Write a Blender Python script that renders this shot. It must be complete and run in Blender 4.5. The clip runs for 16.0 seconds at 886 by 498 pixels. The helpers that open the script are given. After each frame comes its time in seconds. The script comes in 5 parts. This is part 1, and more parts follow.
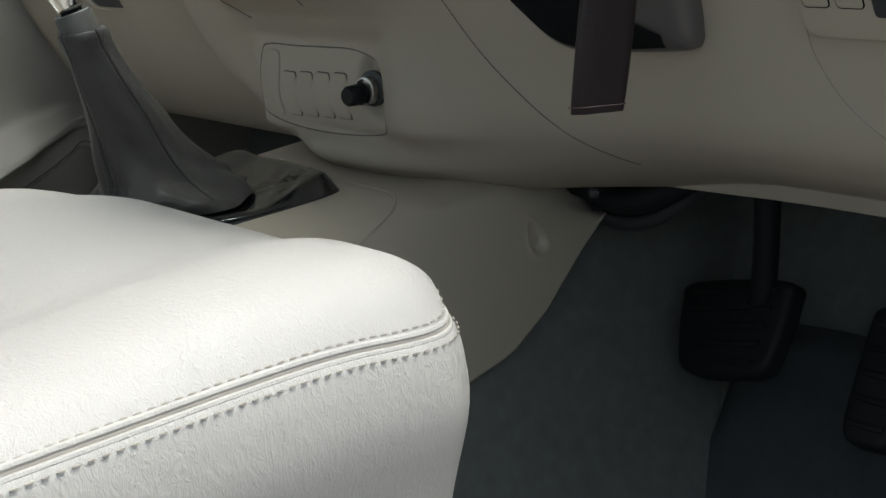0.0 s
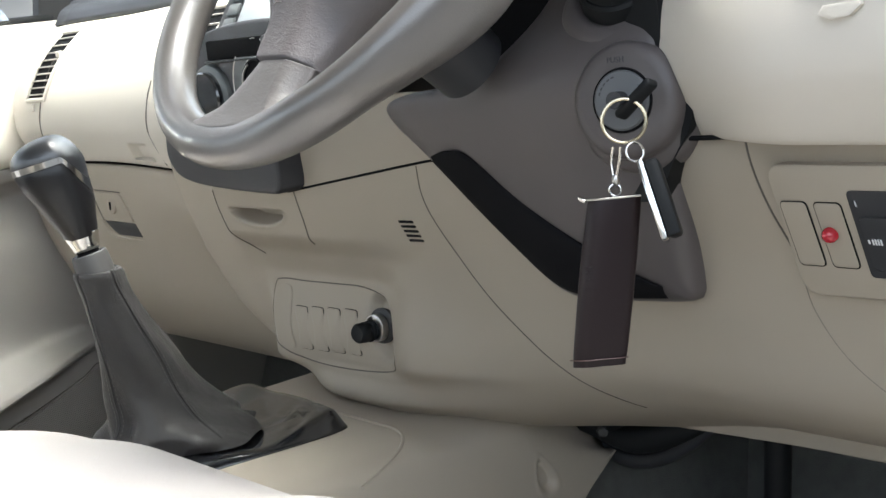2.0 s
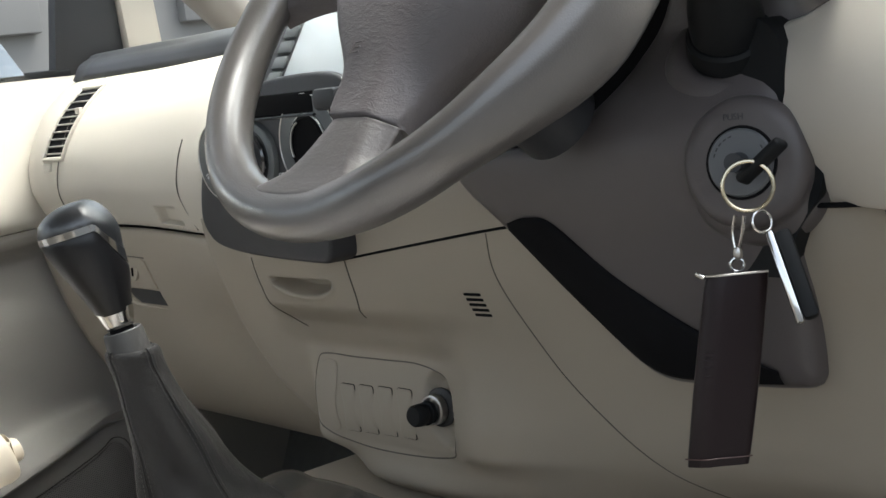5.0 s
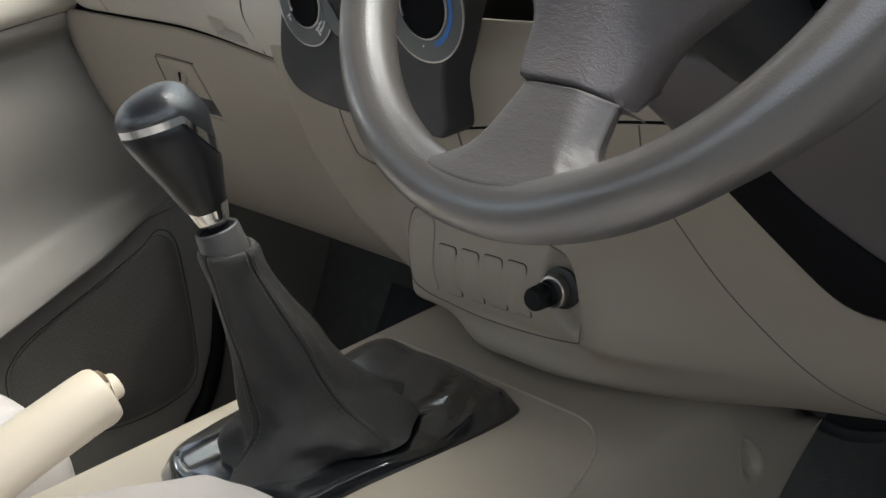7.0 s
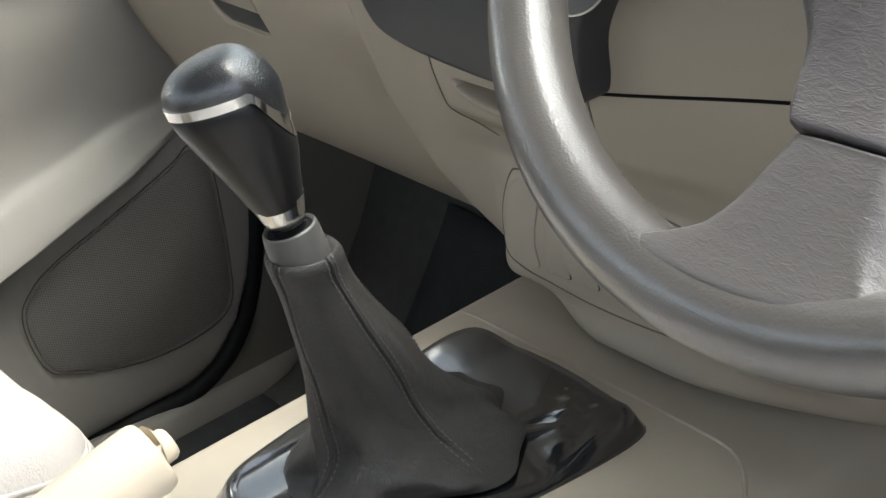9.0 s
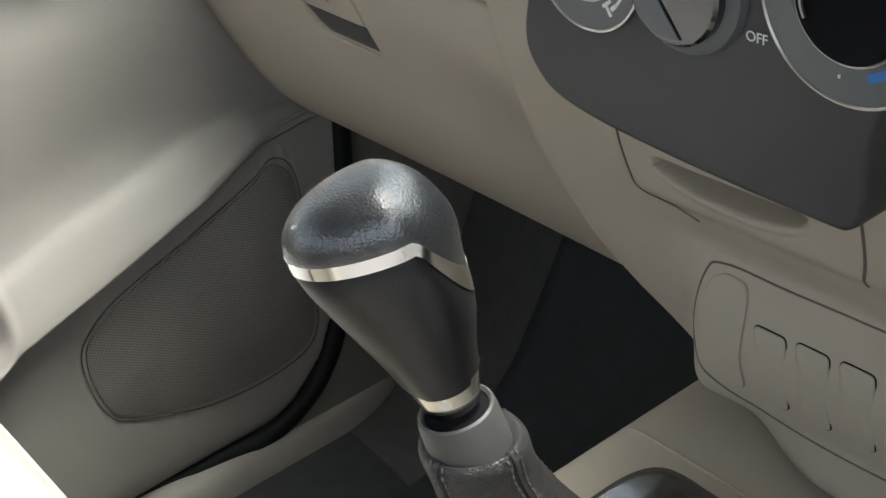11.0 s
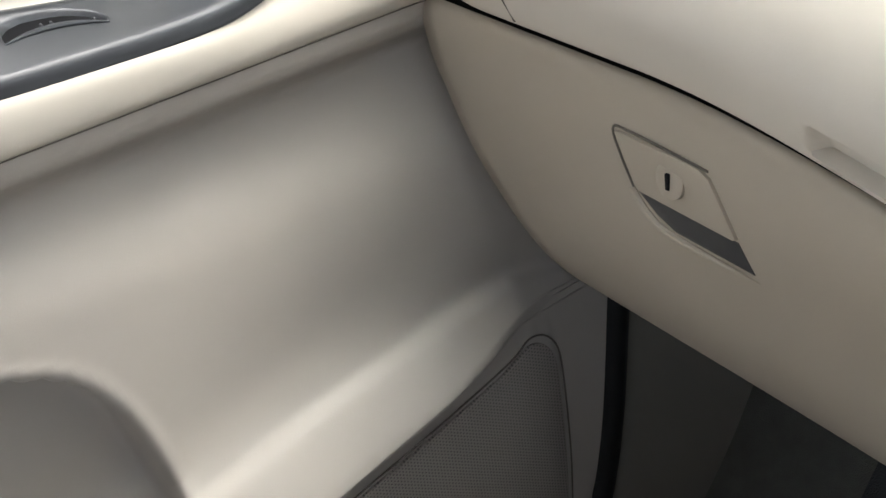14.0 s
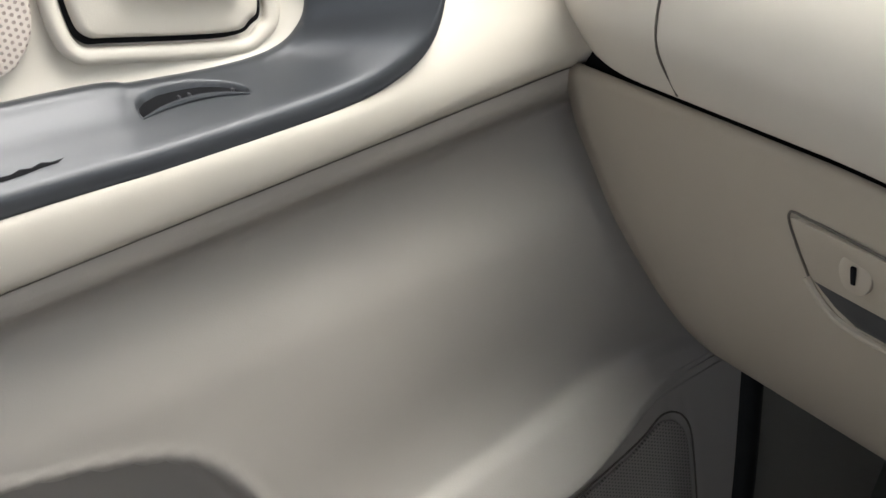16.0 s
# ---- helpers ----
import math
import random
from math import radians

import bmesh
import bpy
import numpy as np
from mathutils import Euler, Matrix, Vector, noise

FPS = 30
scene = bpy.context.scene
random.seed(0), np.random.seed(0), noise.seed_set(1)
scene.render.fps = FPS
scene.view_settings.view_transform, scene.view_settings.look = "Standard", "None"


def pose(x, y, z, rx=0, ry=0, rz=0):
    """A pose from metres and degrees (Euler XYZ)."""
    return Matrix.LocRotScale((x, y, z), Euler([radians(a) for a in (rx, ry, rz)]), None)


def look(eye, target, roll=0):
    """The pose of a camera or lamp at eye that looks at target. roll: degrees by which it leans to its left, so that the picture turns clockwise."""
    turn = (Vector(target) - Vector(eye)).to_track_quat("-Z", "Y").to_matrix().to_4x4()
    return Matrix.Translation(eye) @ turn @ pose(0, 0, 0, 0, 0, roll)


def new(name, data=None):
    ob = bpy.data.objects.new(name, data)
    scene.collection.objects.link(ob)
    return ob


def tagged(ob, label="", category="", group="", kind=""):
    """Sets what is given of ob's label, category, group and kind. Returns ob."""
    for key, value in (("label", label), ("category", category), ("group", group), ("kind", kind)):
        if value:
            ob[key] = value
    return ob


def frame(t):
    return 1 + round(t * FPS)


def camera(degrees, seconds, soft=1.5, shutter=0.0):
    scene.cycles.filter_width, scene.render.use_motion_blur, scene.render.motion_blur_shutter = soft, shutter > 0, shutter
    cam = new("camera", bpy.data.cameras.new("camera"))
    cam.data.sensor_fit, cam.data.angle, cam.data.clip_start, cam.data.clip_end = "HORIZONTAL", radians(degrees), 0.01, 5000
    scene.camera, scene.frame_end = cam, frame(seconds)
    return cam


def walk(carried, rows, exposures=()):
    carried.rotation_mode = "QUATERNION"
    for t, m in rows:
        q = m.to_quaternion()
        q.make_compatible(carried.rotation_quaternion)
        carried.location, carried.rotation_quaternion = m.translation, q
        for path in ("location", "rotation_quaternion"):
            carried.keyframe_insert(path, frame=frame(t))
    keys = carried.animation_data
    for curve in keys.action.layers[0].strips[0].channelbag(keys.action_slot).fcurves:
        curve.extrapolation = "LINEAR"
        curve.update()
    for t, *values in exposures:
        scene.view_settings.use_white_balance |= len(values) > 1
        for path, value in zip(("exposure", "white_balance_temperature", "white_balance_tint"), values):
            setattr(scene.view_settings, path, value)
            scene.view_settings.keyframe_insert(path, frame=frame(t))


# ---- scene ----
PATH = [
    (0, (1.0459, -0.4773, 0.6712), (0.3140, 0.1241, 0.3508), -7.39),
    (0.5, (1.0519, -0.4712, 0.6815), (0.3072, 0.1381, 0.4090), -7.06),
    (1, (1.0532, -0.4698, 0.6883), (0.3005, 0.1473, 0.4587), -6.97),
    (1.5, (1.0512, -0.4675, 0.6956), (0.2938, 0.1548, 0.4978), -7.05),
    (2, (1.0553, -0.4652, 0.7017), (0.2964, 0.1624, 0.5279), -6.91),
    (2.5, (1.0536, -0.4694, 0.7092), (0.2940, 0.1614, 0.5506), -7.00),
    (3, (1.0313, -0.4725, 0.7076), (0.2707, 0.1601, 0.5613), -6.93),
    (3.5, (1.0033, -0.4660, 0.7062), (0.2427, 0.1680, 0.5665), -7.09),
    (3.7, (0.9948, -0.4581, 0.7022), (0.2340, 0.1761, 0.5644), -7.06),
    (6, (0.8598, -0.4328, 0.7194), (0.1025, 0.2063, 0.5855), -6.86),
    (6.2, (0.8381, -0.4291, 0.7434), (0.0821, 0.2094, 0.5998), -6.98),
    (6.5, (0.8071, -0.4155, 0.7959), (0.0560, 0.2101, 0.5850), -6.89),
    (7, (0.7546, -0.3976, 0.8388), (0.0335, 0.1874, 0.4677), -7.08),
    (7.5, (0.7008, -0.3669, 0.8684), (-0.0021, 0.2011, 0.4402), -7.25),
    (8, (0.6510, -0.3346, 0.8756), (-0.0481, 0.2288, 0.4353), -7.14),
    (8.1, (0.6378, -0.3305, 0.8712), (-0.0592, 0.2348, 0.4301), -7.42),
    (8.2, (0.6280, -0.3272, 0.8678), (-0.0702, 0.2340, 0.4232), -7.24),
    (10.3, (0.4229, -0.2582, 0.8405), (-0.2715, 0.2587, 0.3400), -7.25),
    (10.5, (0.4003, -0.2459, 0.8417), (-0.2978, 0.2641, 0.3391), -7.35),
    (11, (0.3373, -0.2068, 0.8399), (-0.3716, 0.2845, 0.3339), -7.49),
    (11.5, (0.2662, -0.1611, 0.8188), (-0.4625, 0.3021, 0.3142), -7.76),
    (12, (0.2140, -0.1349, 0.8128), (-0.5331, 0.3043, 0.3137), -8.13),
    (12.5, (0.1445, -0.1391, 0.8156), (-0.6136, 0.2874, 0.3223), -7.56),
    (13, (0.1053, -0.1305, 0.8248), (-0.6600, 0.2919, 0.3392), -7.88),
    (13.5, (0.0590, -0.1240, 0.8363), (-0.7110, 0.2949, 0.3551), -8.14),
    (14, (0.0195, -0.1305, 0.8426), (-0.7537, 0.2858, 0.3641), -8.31),
    (14.5, (-0.0186, -0.1438, 0.8400), (-0.7983, 0.2639, 0.3648), -8.62),
    (15, (-0.0379, -0.1644, 0.8504), (-0.8250, 0.2329, 0.3785), -8.83),
    (15.5, (-0.0406, -0.1665, 0.8569), (-0.8334, 0.2248, 0.3897), -8.90),
    (16, (-0.0590, -0.1465, 0.8588), (-0.8583, 0.2419, 0.4001), -8.67),
]
cam = camera(36.5, 16.0, soft=1.5)
walk(cam, [(t, look(eye, to, roll)) for t, eye, to, roll in PATH],
     exposures=[(t, 2.45 + stops, kelvin + 100, tint) for t, stops, kelvin, tint in (
         (0.0, -1.3, 6250, 0), (0.5, -1.0, 6250, -2), (1.0, -0.6, 6200, -5), (1.5, -0.2, 6250, -1), (2.0, -0.2, 6350, 6), (2.5, -0.43, 6350, 8), (3.5, -0.98, 6400, 8), (6.0, -0.97, 6400, 5), (6.5, -1.5, 6550, 6), (7.0, -1.25, 6400, 7), (7.5, -0.86, 6400, 9),
         (8.0, -0.73, 6400, 8), (10.5, -0.62, 6400, 4), (11.0, -0.65, 6400, 5), (11.5, -0.5, 6400, 8), (13.0, -0.55, 6500, 10), (14.5, -0.42, 6450, 9), (15.5, -1.02, 6450, 9), (16.0, -0.85, 6400, 9))])

# ---- light ----
world = bpy.data.worlds.new("sky")
scene.world = world
world.use_nodes = True
wn = world.node_tree
sky = wn.nodes.new("ShaderNodeTexSky")
sky.sky_type, sky.sun_disc = "NISHITA", False
sky.sun_elevation, sky.sun_rotation = radians(67), radians(28)
sky.air_density, sky.dust_density = 1.0, 4.0
veil = wn.nodes.new("ShaderNodeHueSaturation")
veil.inputs["Saturation"].default_value = 0.5
wn.links.new(sky.outputs[0], veil.inputs["Color"])
wn.links.new(veil.outputs[0], wn.nodes["Background"].inputs[0])
wn.nodes["Background"].inputs[1].default_value = 0.15
sun = new("sun", bpy.data.lights.new("sun", "SUN"))
sun.data.energy, sun.data.angle, sun.data.color = 1.8, radians(40), (1.0, 0.98, 0.95)
sun.matrix_world = look((0.73, 1.38, 3.68), (0, 0, 0))


# ---- materials ----
def material(name, colour, rough=0.5, metal=0.0, vary=0.06, scale=6.0, grain=400.0, bump=0.15, coat=0.0, spec=0.5, second=None, depth=0.0004):
    m = bpy.data.materials.new(name)
    m.use_nodes = True
    nt = m.node_tree
    b = nt.nodes["Principled BSDF"]
    b.inputs["Roughness"].default_value, b.inputs["Metallic"].default_value = rough, metal
    b.inputs["Coat Weight"].default_value, b.inputs["Coat Roughness"].default_value = coat, 0.6 * rough
    b.inputs["Specular IOR Level"].default_value = spec
    tc = nt.nodes.new("ShaderNodeTexCoord")
    big = nt.nodes.new("ShaderNodeTexNoise")
    big.inputs["Scale"].default_value, big.inputs["Detail"].default_value = scale, 5
    nt.links.new(tc.outputs["Object"], big.inputs["Vector"])
    ramp = nt.nodes.new("ShaderNodeMix")
    ramp.data_type = "RGBA"
    c = Vector(colour)
    ramp.inputs[6].default_value = (*(c * (1 - vary)), 1)
    ramp.inputs[7].default_value = (*(Vector(second) if second else c * (1 + vary)), 1)
    nt.links.new(big.outputs["Fac"], ramp.inputs[0])
    nt.links.new(ramp.outputs[2], b.inputs["Base Color"])
    fine = nt.nodes.new("ShaderNodeTexNoise")
    fine.inputs["Scale"].default_value, fine.inputs["Detail"].default_value = grain, 3
    nt.links.new(tc.outputs["Object"], fine.inputs["Vector"])
    mr = nt.nodes.new("ShaderNodeMapRange")
    mr.inputs[3].default_value, mr.inputs[4].default_value = max(rough - 0.08, 0.02), min(rough + 0.08, 1)
    nt.links.new(big.outputs["Fac"], mr.inputs[0])
    nt.links.new(mr.outputs[0], b.inputs["Roughness"])
    if bump:
        bp = nt.nodes.new("ShaderNodeBump")
        bp.inputs["Strength"].default_value, bp.inputs["Distance"].default_value = bump, depth
        nt.links.new(fine.outputs["Fac"], bp.inputs["Height"])
        nt.links.new(bp.outputs[0], b.inputs["Normal"])
    return m


def leather(name, colour, rough=0.45, cell=260.0, bump=0.5, depth=0.0006, wrinkle=0.0, pebble=False, coat=0.0):
    m = material(name, colour, rough, vary=0.05, scale=9, bump=0, coat=coat)
    nt = m.node_tree
    tc = [n for n in nt.nodes if n.type == "TEX_COORD"][0]
    v = nt.nodes.new("ShaderNodeTexVoronoi")
    v.feature = "F1" if pebble else "DISTANCE_TO_EDGE"
    v.inputs["Scale"].default_value = cell
    warp = nt.nodes.new("ShaderNodeTexNoise")
    warp.inputs["Scale"].default_value = 60
    add = nt.nodes.new("ShaderNodeVectorMath")
    add.operation = "MULTIPLY_ADD"
    add.inputs[1].default_value = (0.003,) * 3
    nt.links.new(tc.outputs["Object"], warp.inputs["Vector"])
    nt.links.new(warp.outputs["Color"], add.inputs[0])
    nt.links.new(tc.outputs["Object"], add.inputs[2])
    nt.links.new(add.outputs[0], v.inputs["Vector"])
    wr = nt.nodes.new("ShaderNodeTexNoise")
    wr.inputs["Scale"].default_value, wr.inputs["Detail"].default_value, wr.inputs["Distortion"].default_value = 45, 4, 1.5
    nt.links.new(tc.outputs["Object"], wr.inputs["Vector"])
    mx = nt.nodes.new("ShaderNodeMath")
    mx.operation = "MULTIPLY_ADD"
    mx.inputs[1].default_value = wrinkle
    nt.links.new(wr.outputs["Fac"], mx.inputs[0])
    clampd = nt.nodes.new("ShaderNodeMapRange")
    clampd.inputs[2].default_value = 0.12
    if pebble:
        clampd.inputs[2].default_value, clampd.inputs[3].default_value, clampd.inputs[4].default_value = 0.75, 1.0, 0.0
    nt.links.new(v.outputs["Distance"], clampd.inputs[0])
    nt.links.new(clampd.outputs[0], mx.inputs[2])
    bp = nt.nodes.new("ShaderNodeBump")
    bp.inputs["Strength"].default_value, bp.inputs["Distance"].default_value = bump, depth
    nt.links.new(mx.outputs[0], bp.inputs["Height"])
    nt.links.new(bp.outputs[0], nt.nodes["Principled BSDF"].inputs["Normal"])
    nt.links.new(bp.outputs[0], nt.nodes["Principled BSDF"].inputs["Coat Normal"])
    return m


def creased(name, colour, rough, turn=(0.9, 0.3, 0.4), stretch=(1.0, 1.0, 0.42), sizes=(320, 125), depth=0.0020):
    """Soft leather with fine creases, drawn out along one way."""
    m = material(name, colour, rough, vary=0.05, scale=9, bump=0)
    nt = m.node_tree
    tc = [n for n in nt.nodes if n.type == "TEX_COORD"][0]
    mp = nt.nodes.new("ShaderNodeMapping")
    mp.inputs["Rotation"].default_value, mp.inputs["Scale"].default_value = turn, stretch
    nt.links.new(tc.outputs["Object"], mp.inputs["Vector"])
    total = None
    for scale, weight, bend in ((sizes[0], 1.0, 1.4), (sizes[1], 1.1, 0.8)):
        n = nt.nodes.new("ShaderNodeTexNoise")
        n.inputs["Scale"].default_value, n.inputs["Detail"].default_value, n.inputs["Distortion"].default_value = scale, 4, bend
        nt.links.new(mp.outputs[0], n.inputs["Vector"])
        fold = nt.nodes.new("ShaderNodeMath")
        fold.operation = "SUBTRACT"
        fold.inputs[1].default_value = 0.5
        nt.links.new(n.outputs["Fac"], fold.inputs[0])
        edge = nt.nodes.new("ShaderNodeMath")
        edge.operation = "ABSOLUTE"
        nt.links.new(fold.outputs[0], edge.inputs[0])
        add = nt.nodes.new("ShaderNodeMath")
        add.operation = "MULTIPLY_ADD"
        add.inputs[1].default_value, add.inputs[2].default_value = weight, 0.0
        nt.links.new(edge.outputs[0], add.inputs[0])
        if total:
            nt.links.new(total.outputs[0], add.inputs[2])
        total = add
    bp = nt.nodes.new("ShaderNodeBump")
    bp.inputs["Strength"].default_value, bp.inputs["Distance"].default_value = 0.6, depth
    nt.links.new(total.outputs[0], bp.inputs["Height"])
    nt.links.new(bp.outputs[0], nt.nodes["Principled BSDF"].inputs["Normal"])
    return m


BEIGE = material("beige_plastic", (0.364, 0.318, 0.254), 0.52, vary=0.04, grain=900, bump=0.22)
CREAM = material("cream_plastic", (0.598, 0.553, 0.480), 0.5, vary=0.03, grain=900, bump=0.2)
TAUPE = material("taupe_plastic", (0.345, 0.318, 0.285), 0.55, vary=0.04, grain=900, bump=0.22)
GREY = material("grey_plastic", (0.036, 0.036, 0.040), 0.45, vary=0.06, grain=900, bump=0.25)
COLUMN = material("column_plastic", (0.098, 0.086, 0.084), 0.42, vary=0.06, grain=900, bump=0.25)
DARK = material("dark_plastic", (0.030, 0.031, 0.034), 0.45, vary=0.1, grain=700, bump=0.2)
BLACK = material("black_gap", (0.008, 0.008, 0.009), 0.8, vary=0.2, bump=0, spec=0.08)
GLOSS = material("gloss_black", (0.008, 0.009, 0.011), 0.12, vary=0.2, bump=0, coat=1.0, spec=1.0)
KNOBBLACK = leather("knob_leather", (0.008, 0.009, 0.011), 0.36, cell=1000, bump=0.36, depth=0.0003, pebble=True, coat=1.0)
KNOBSIDE = material("knob_side", (0.006, 0.006, 0.007), 0.29, vary=0.2, grain=700, bump=0.22, spec=0.5)
RIM = leather("rim_leather", (0.088, 0.080, 0.074), 0.37, cell=900, bump=0.18, depth=0.0004, wrinkle=0.2, pebble=True, coat=1.0)
SPOKE = creased("spoke_leather", (0.110, 0.101, 0.097), 0.30, (0, 0, 0.1), (0.40, 1.0, 1.0), (420, 190), 0.0006)
HUB = creased("hub_leather", (0.120, 0.108, 0.107), 0.36, (0, 0, 0.1), (0.40, 1.0, 1.0), (380, 170), 0.0010)
BOOT = leather("boot_leather", (0.036, 0.034, 0.033), 0.36, cell=800, bump=0.6, depth=0.0010, wrinkle=3.0)
for glossy in (KNOBBLACK, RIM):
    glossy.node_tree.nodes["Principled BSDF"].inputs["Coat IOR"].default_value = 1.75
SEAT = creased("seat_leather", (0.462, 0.430, 0.405), 0.45)
DKTHREAD = material("boot_thread", (0.14, 0.133, 0.127), 0.7, vary=0.1, bump=0)
CARPET = material("carpet", (0.056, 0.058, 0.060), 0.95, vary=0.5, scale=60, grain=900, bump=1.0, depth=0.003)
TUNNEL = material("tunnel_carpet", (0.125, 0.128, 0.118), 0.95, vary=0.3, scale=60, grain=900, bump=0.8, depth=0.002)
COLLAR = material("grey_collar", (0.066, 0.064, 0.062), 0.45, vary=0.05, grain=900, bump=0.15)
CREASE = material("panel_crease", (0.10, 0.087, 0.072), 0.6, vary=0.1, bump=0)
KICK = material("kick_trim", (0.20, 0.19, 0.165), 0.7, vary=0.1, grain=900, bump=0.2)
FAINT = material("faint_crease", (0.23, 0.205, 0.17), 0.6, vary=0.1, bump=0)
HANDLE = material("warm_cream", (0.62, 0.54, 0.42), 0.42, vary=0.03, grain=900, bump=0.1)
# darker than the seat leather: shade of seam and stitches put into the colour
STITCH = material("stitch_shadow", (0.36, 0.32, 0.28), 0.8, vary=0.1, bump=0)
MAT = material("rubber_mat", (0.042, 0.047, 0.050), 0.8, vary=0.4, scale=40, grain=600, bump=0.8, depth=0.002)
CHROME = material("chrome", (0.80, 0.79, 0.77), 0.12, metal=1.0, vary=0.03, bump=0)
SATIN = material("satin_metal", (0.60, 0.58, 0.55), 0.3, metal=1.0, vary=0.05, bump=0)
SILVER = material("silver_paint", (0.042, 0.045, 0.050), 0.30, metal=0.2, vary=0.04, grain=1500, bump=0.1)
CYLFACE = material("lock_face", (0.13, 0.135, 0.14), 0.42, metal=0.2, vary=0.08, bump=0.1)
POUCH = leather("pouch_leather", (0.013, 0.007, 0.008), 0.34, cell=700, bump=0.15, depth=0.0003, wrinkle=0.4)
POUCH.node_tree.nodes["Principled BSDF"].inputs["Specular IOR Level"].default_value = 0.3
POUCHLINE = material("pouch_emboss", (0.10, 0.06, 0.055), 0.4, vary=0.1, bump=0)
BRASS = material("pale_gold", (0.72, 0.64, 0.47), 0.25, metal=1.0, vary=0.05, bump=0)
RED = material("red_button", (0.45, 0.015, 0.03), 0.2, vary=0.1, bump=0, coat=0.6)
BLUE = material("blue_mark", (0.03, 0.17, 0.50), 0.5, vary=0.05, bump=0)
WHITE = material("white_mark", (0.65, 0.66, 0.66), 0.5, vary=0.03, bump=0)
RUBBER = material("black_rubber", (0.008, 0.009, 0.010), 0.6, vary=0.2, bump=0.1, spec=0.25)
METALDK = material("dark_steel", (0.06, 0.06, 0.06), 0.5, metal=0.6, vary=0.2, bump=0.1)
ROOF = material("headliner", (0.24, 0.235, 0.225), 0.9, vary=0.05, grain=600, bump=0.4)
PAINT = material("car_paint", (0.55, 0.54, 0.50), 0.25, vary=0.03, bump=0, coat=0.6)
ASPHALT = material("pale_concrete", (0.11, 0.107, 0.102), 0.9, vary=0.25, scale=3, grain=120, bump=0.6, depth=0.004)
FARWALL = material("far_building", (0.24, 0.24, 0.235), 0.8, vary=0.15, scale=0.6, grain=20, bump=0.3)
LEAVES = material("far_leaves", (0.04, 0.06, 0.027), 0.7, vary=0.5, scale=3, grain=30, bump=0.5)
DIAL = material("dial_grey", (0.105, 0.114, 0.116), 0.4, vary=0.05, bump=0.05)
# pale base colour stands for the windscreen mirrored in the screen
SCREEN = material("screen_reflection", (0.55, 0.60, 0.62), 0.10, vary=0.04, bump=0)


def glass(name):
    m = bpy.data.materials.new(name)
    m.use_nodes = True
    b = m.node_tree.nodes["Principled BSDF"]
    b.inputs["Transmission Weight"].default_value, b.inputs["Roughness"].default_value = 1.0, 0.0
    b.inputs["Base Color"].default_value, b.inputs["IOR"].default_value = (0.85, 0.9, 0.88, 1), 1.45
    return m


GLASS = glass("window_glass")


def perforated(name, colour, pitch, hole):
    """Plastic with a close pattern of small round holes in the y-z plane."""
    m = material(name, colour, 0.6, vary=0.05, bump=0)
    nt = m.node_tree
    b = nt.nodes["Principled BSDF"]
    tc = [n for n in nt.nodes if n.type == "TEX_COORD"][0]
    sep = nt.nodes.new("ShaderNodeSeparateXYZ")
    nt.links.new(tc.outputs["Object"], sep.inputs[0])

    def wave(k, a, c):
        n1 = nt.nodes.new("ShaderNodeMath"); n1.operation = "MULTIPLY"; n1.inputs[1].default_value = a * k
        n2 = nt.nodes.new("ShaderNodeMath"); n2.operation = "MULTIPLY_ADD"; n2.inputs[1].default_value = c * k
        n3 = nt.nodes.new("ShaderNodeMath"); n3.operation = "COSINE"
        nt.links.new(sep.outputs[1], n1.inputs[0]); nt.links.new(sep.outputs[2], n2.inputs[0])
        nt.links.new(n1.outputs[0], n2.inputs[2]); nt.links.new(n2.outputs[0], n3.inputs[0])
        return n3
    k = 2 * math.pi / pitch * 1.155
    ws = [wave(k, 1, 0), wave(k, 0.5, 0.866), wave(k, -0.5, 0.866)]
    s1 = nt.nodes.new("ShaderNodeMath"); s2 = nt.nodes.new("ShaderNodeMath")
    nt.links.new(ws[0].outputs[0], s1.inputs[0]); nt.links.new(ws[1].outputs[0], s1.inputs[1])
    nt.links.new(s1.outputs[0], s2.inputs[0]); nt.links.new(ws[2].outputs[0], s2.inputs[1])
    mr = nt.nodes.new("ShaderNodeMapRange")
    mr.inputs[1].default_value, mr.inputs[2].default_value = 0.7, 1.4
    nt.links.new(s2.outputs[0], mr.inputs[0])
    mix = nt.nodes.new("ShaderNodeMix"); mix.data_type = "RGBA"
    old = b.inputs["Base Color"].links[0].from_socket
    nt.links.new(old, mix.inputs[6]); mix.inputs[7].default_value = (*hole, 1)
    nt.links.new(mr.outputs[0], mix.inputs[0]); nt.links.new(mix.outputs[2], b.inputs["Base Color"])
    bp = nt.nodes.new("ShaderNodeBump"); bp.invert = True
    bp.inputs["Distance"].default_value = 0.001
    nt.links.new(mr.outputs[0], bp.inputs["Height"]); nt.links.new(bp.outputs[0], b.inputs["Normal"])
    return m


GRILL = perforated("speaker_mesh", (0.27, 0.247, 0.224), 0.0032, (0.125, 0.113, 0.102))
PERF = perforated("perforated_leather", (0.60, 0.53, 0.475), 0.0040, (0.34, 0.28, 0.25))


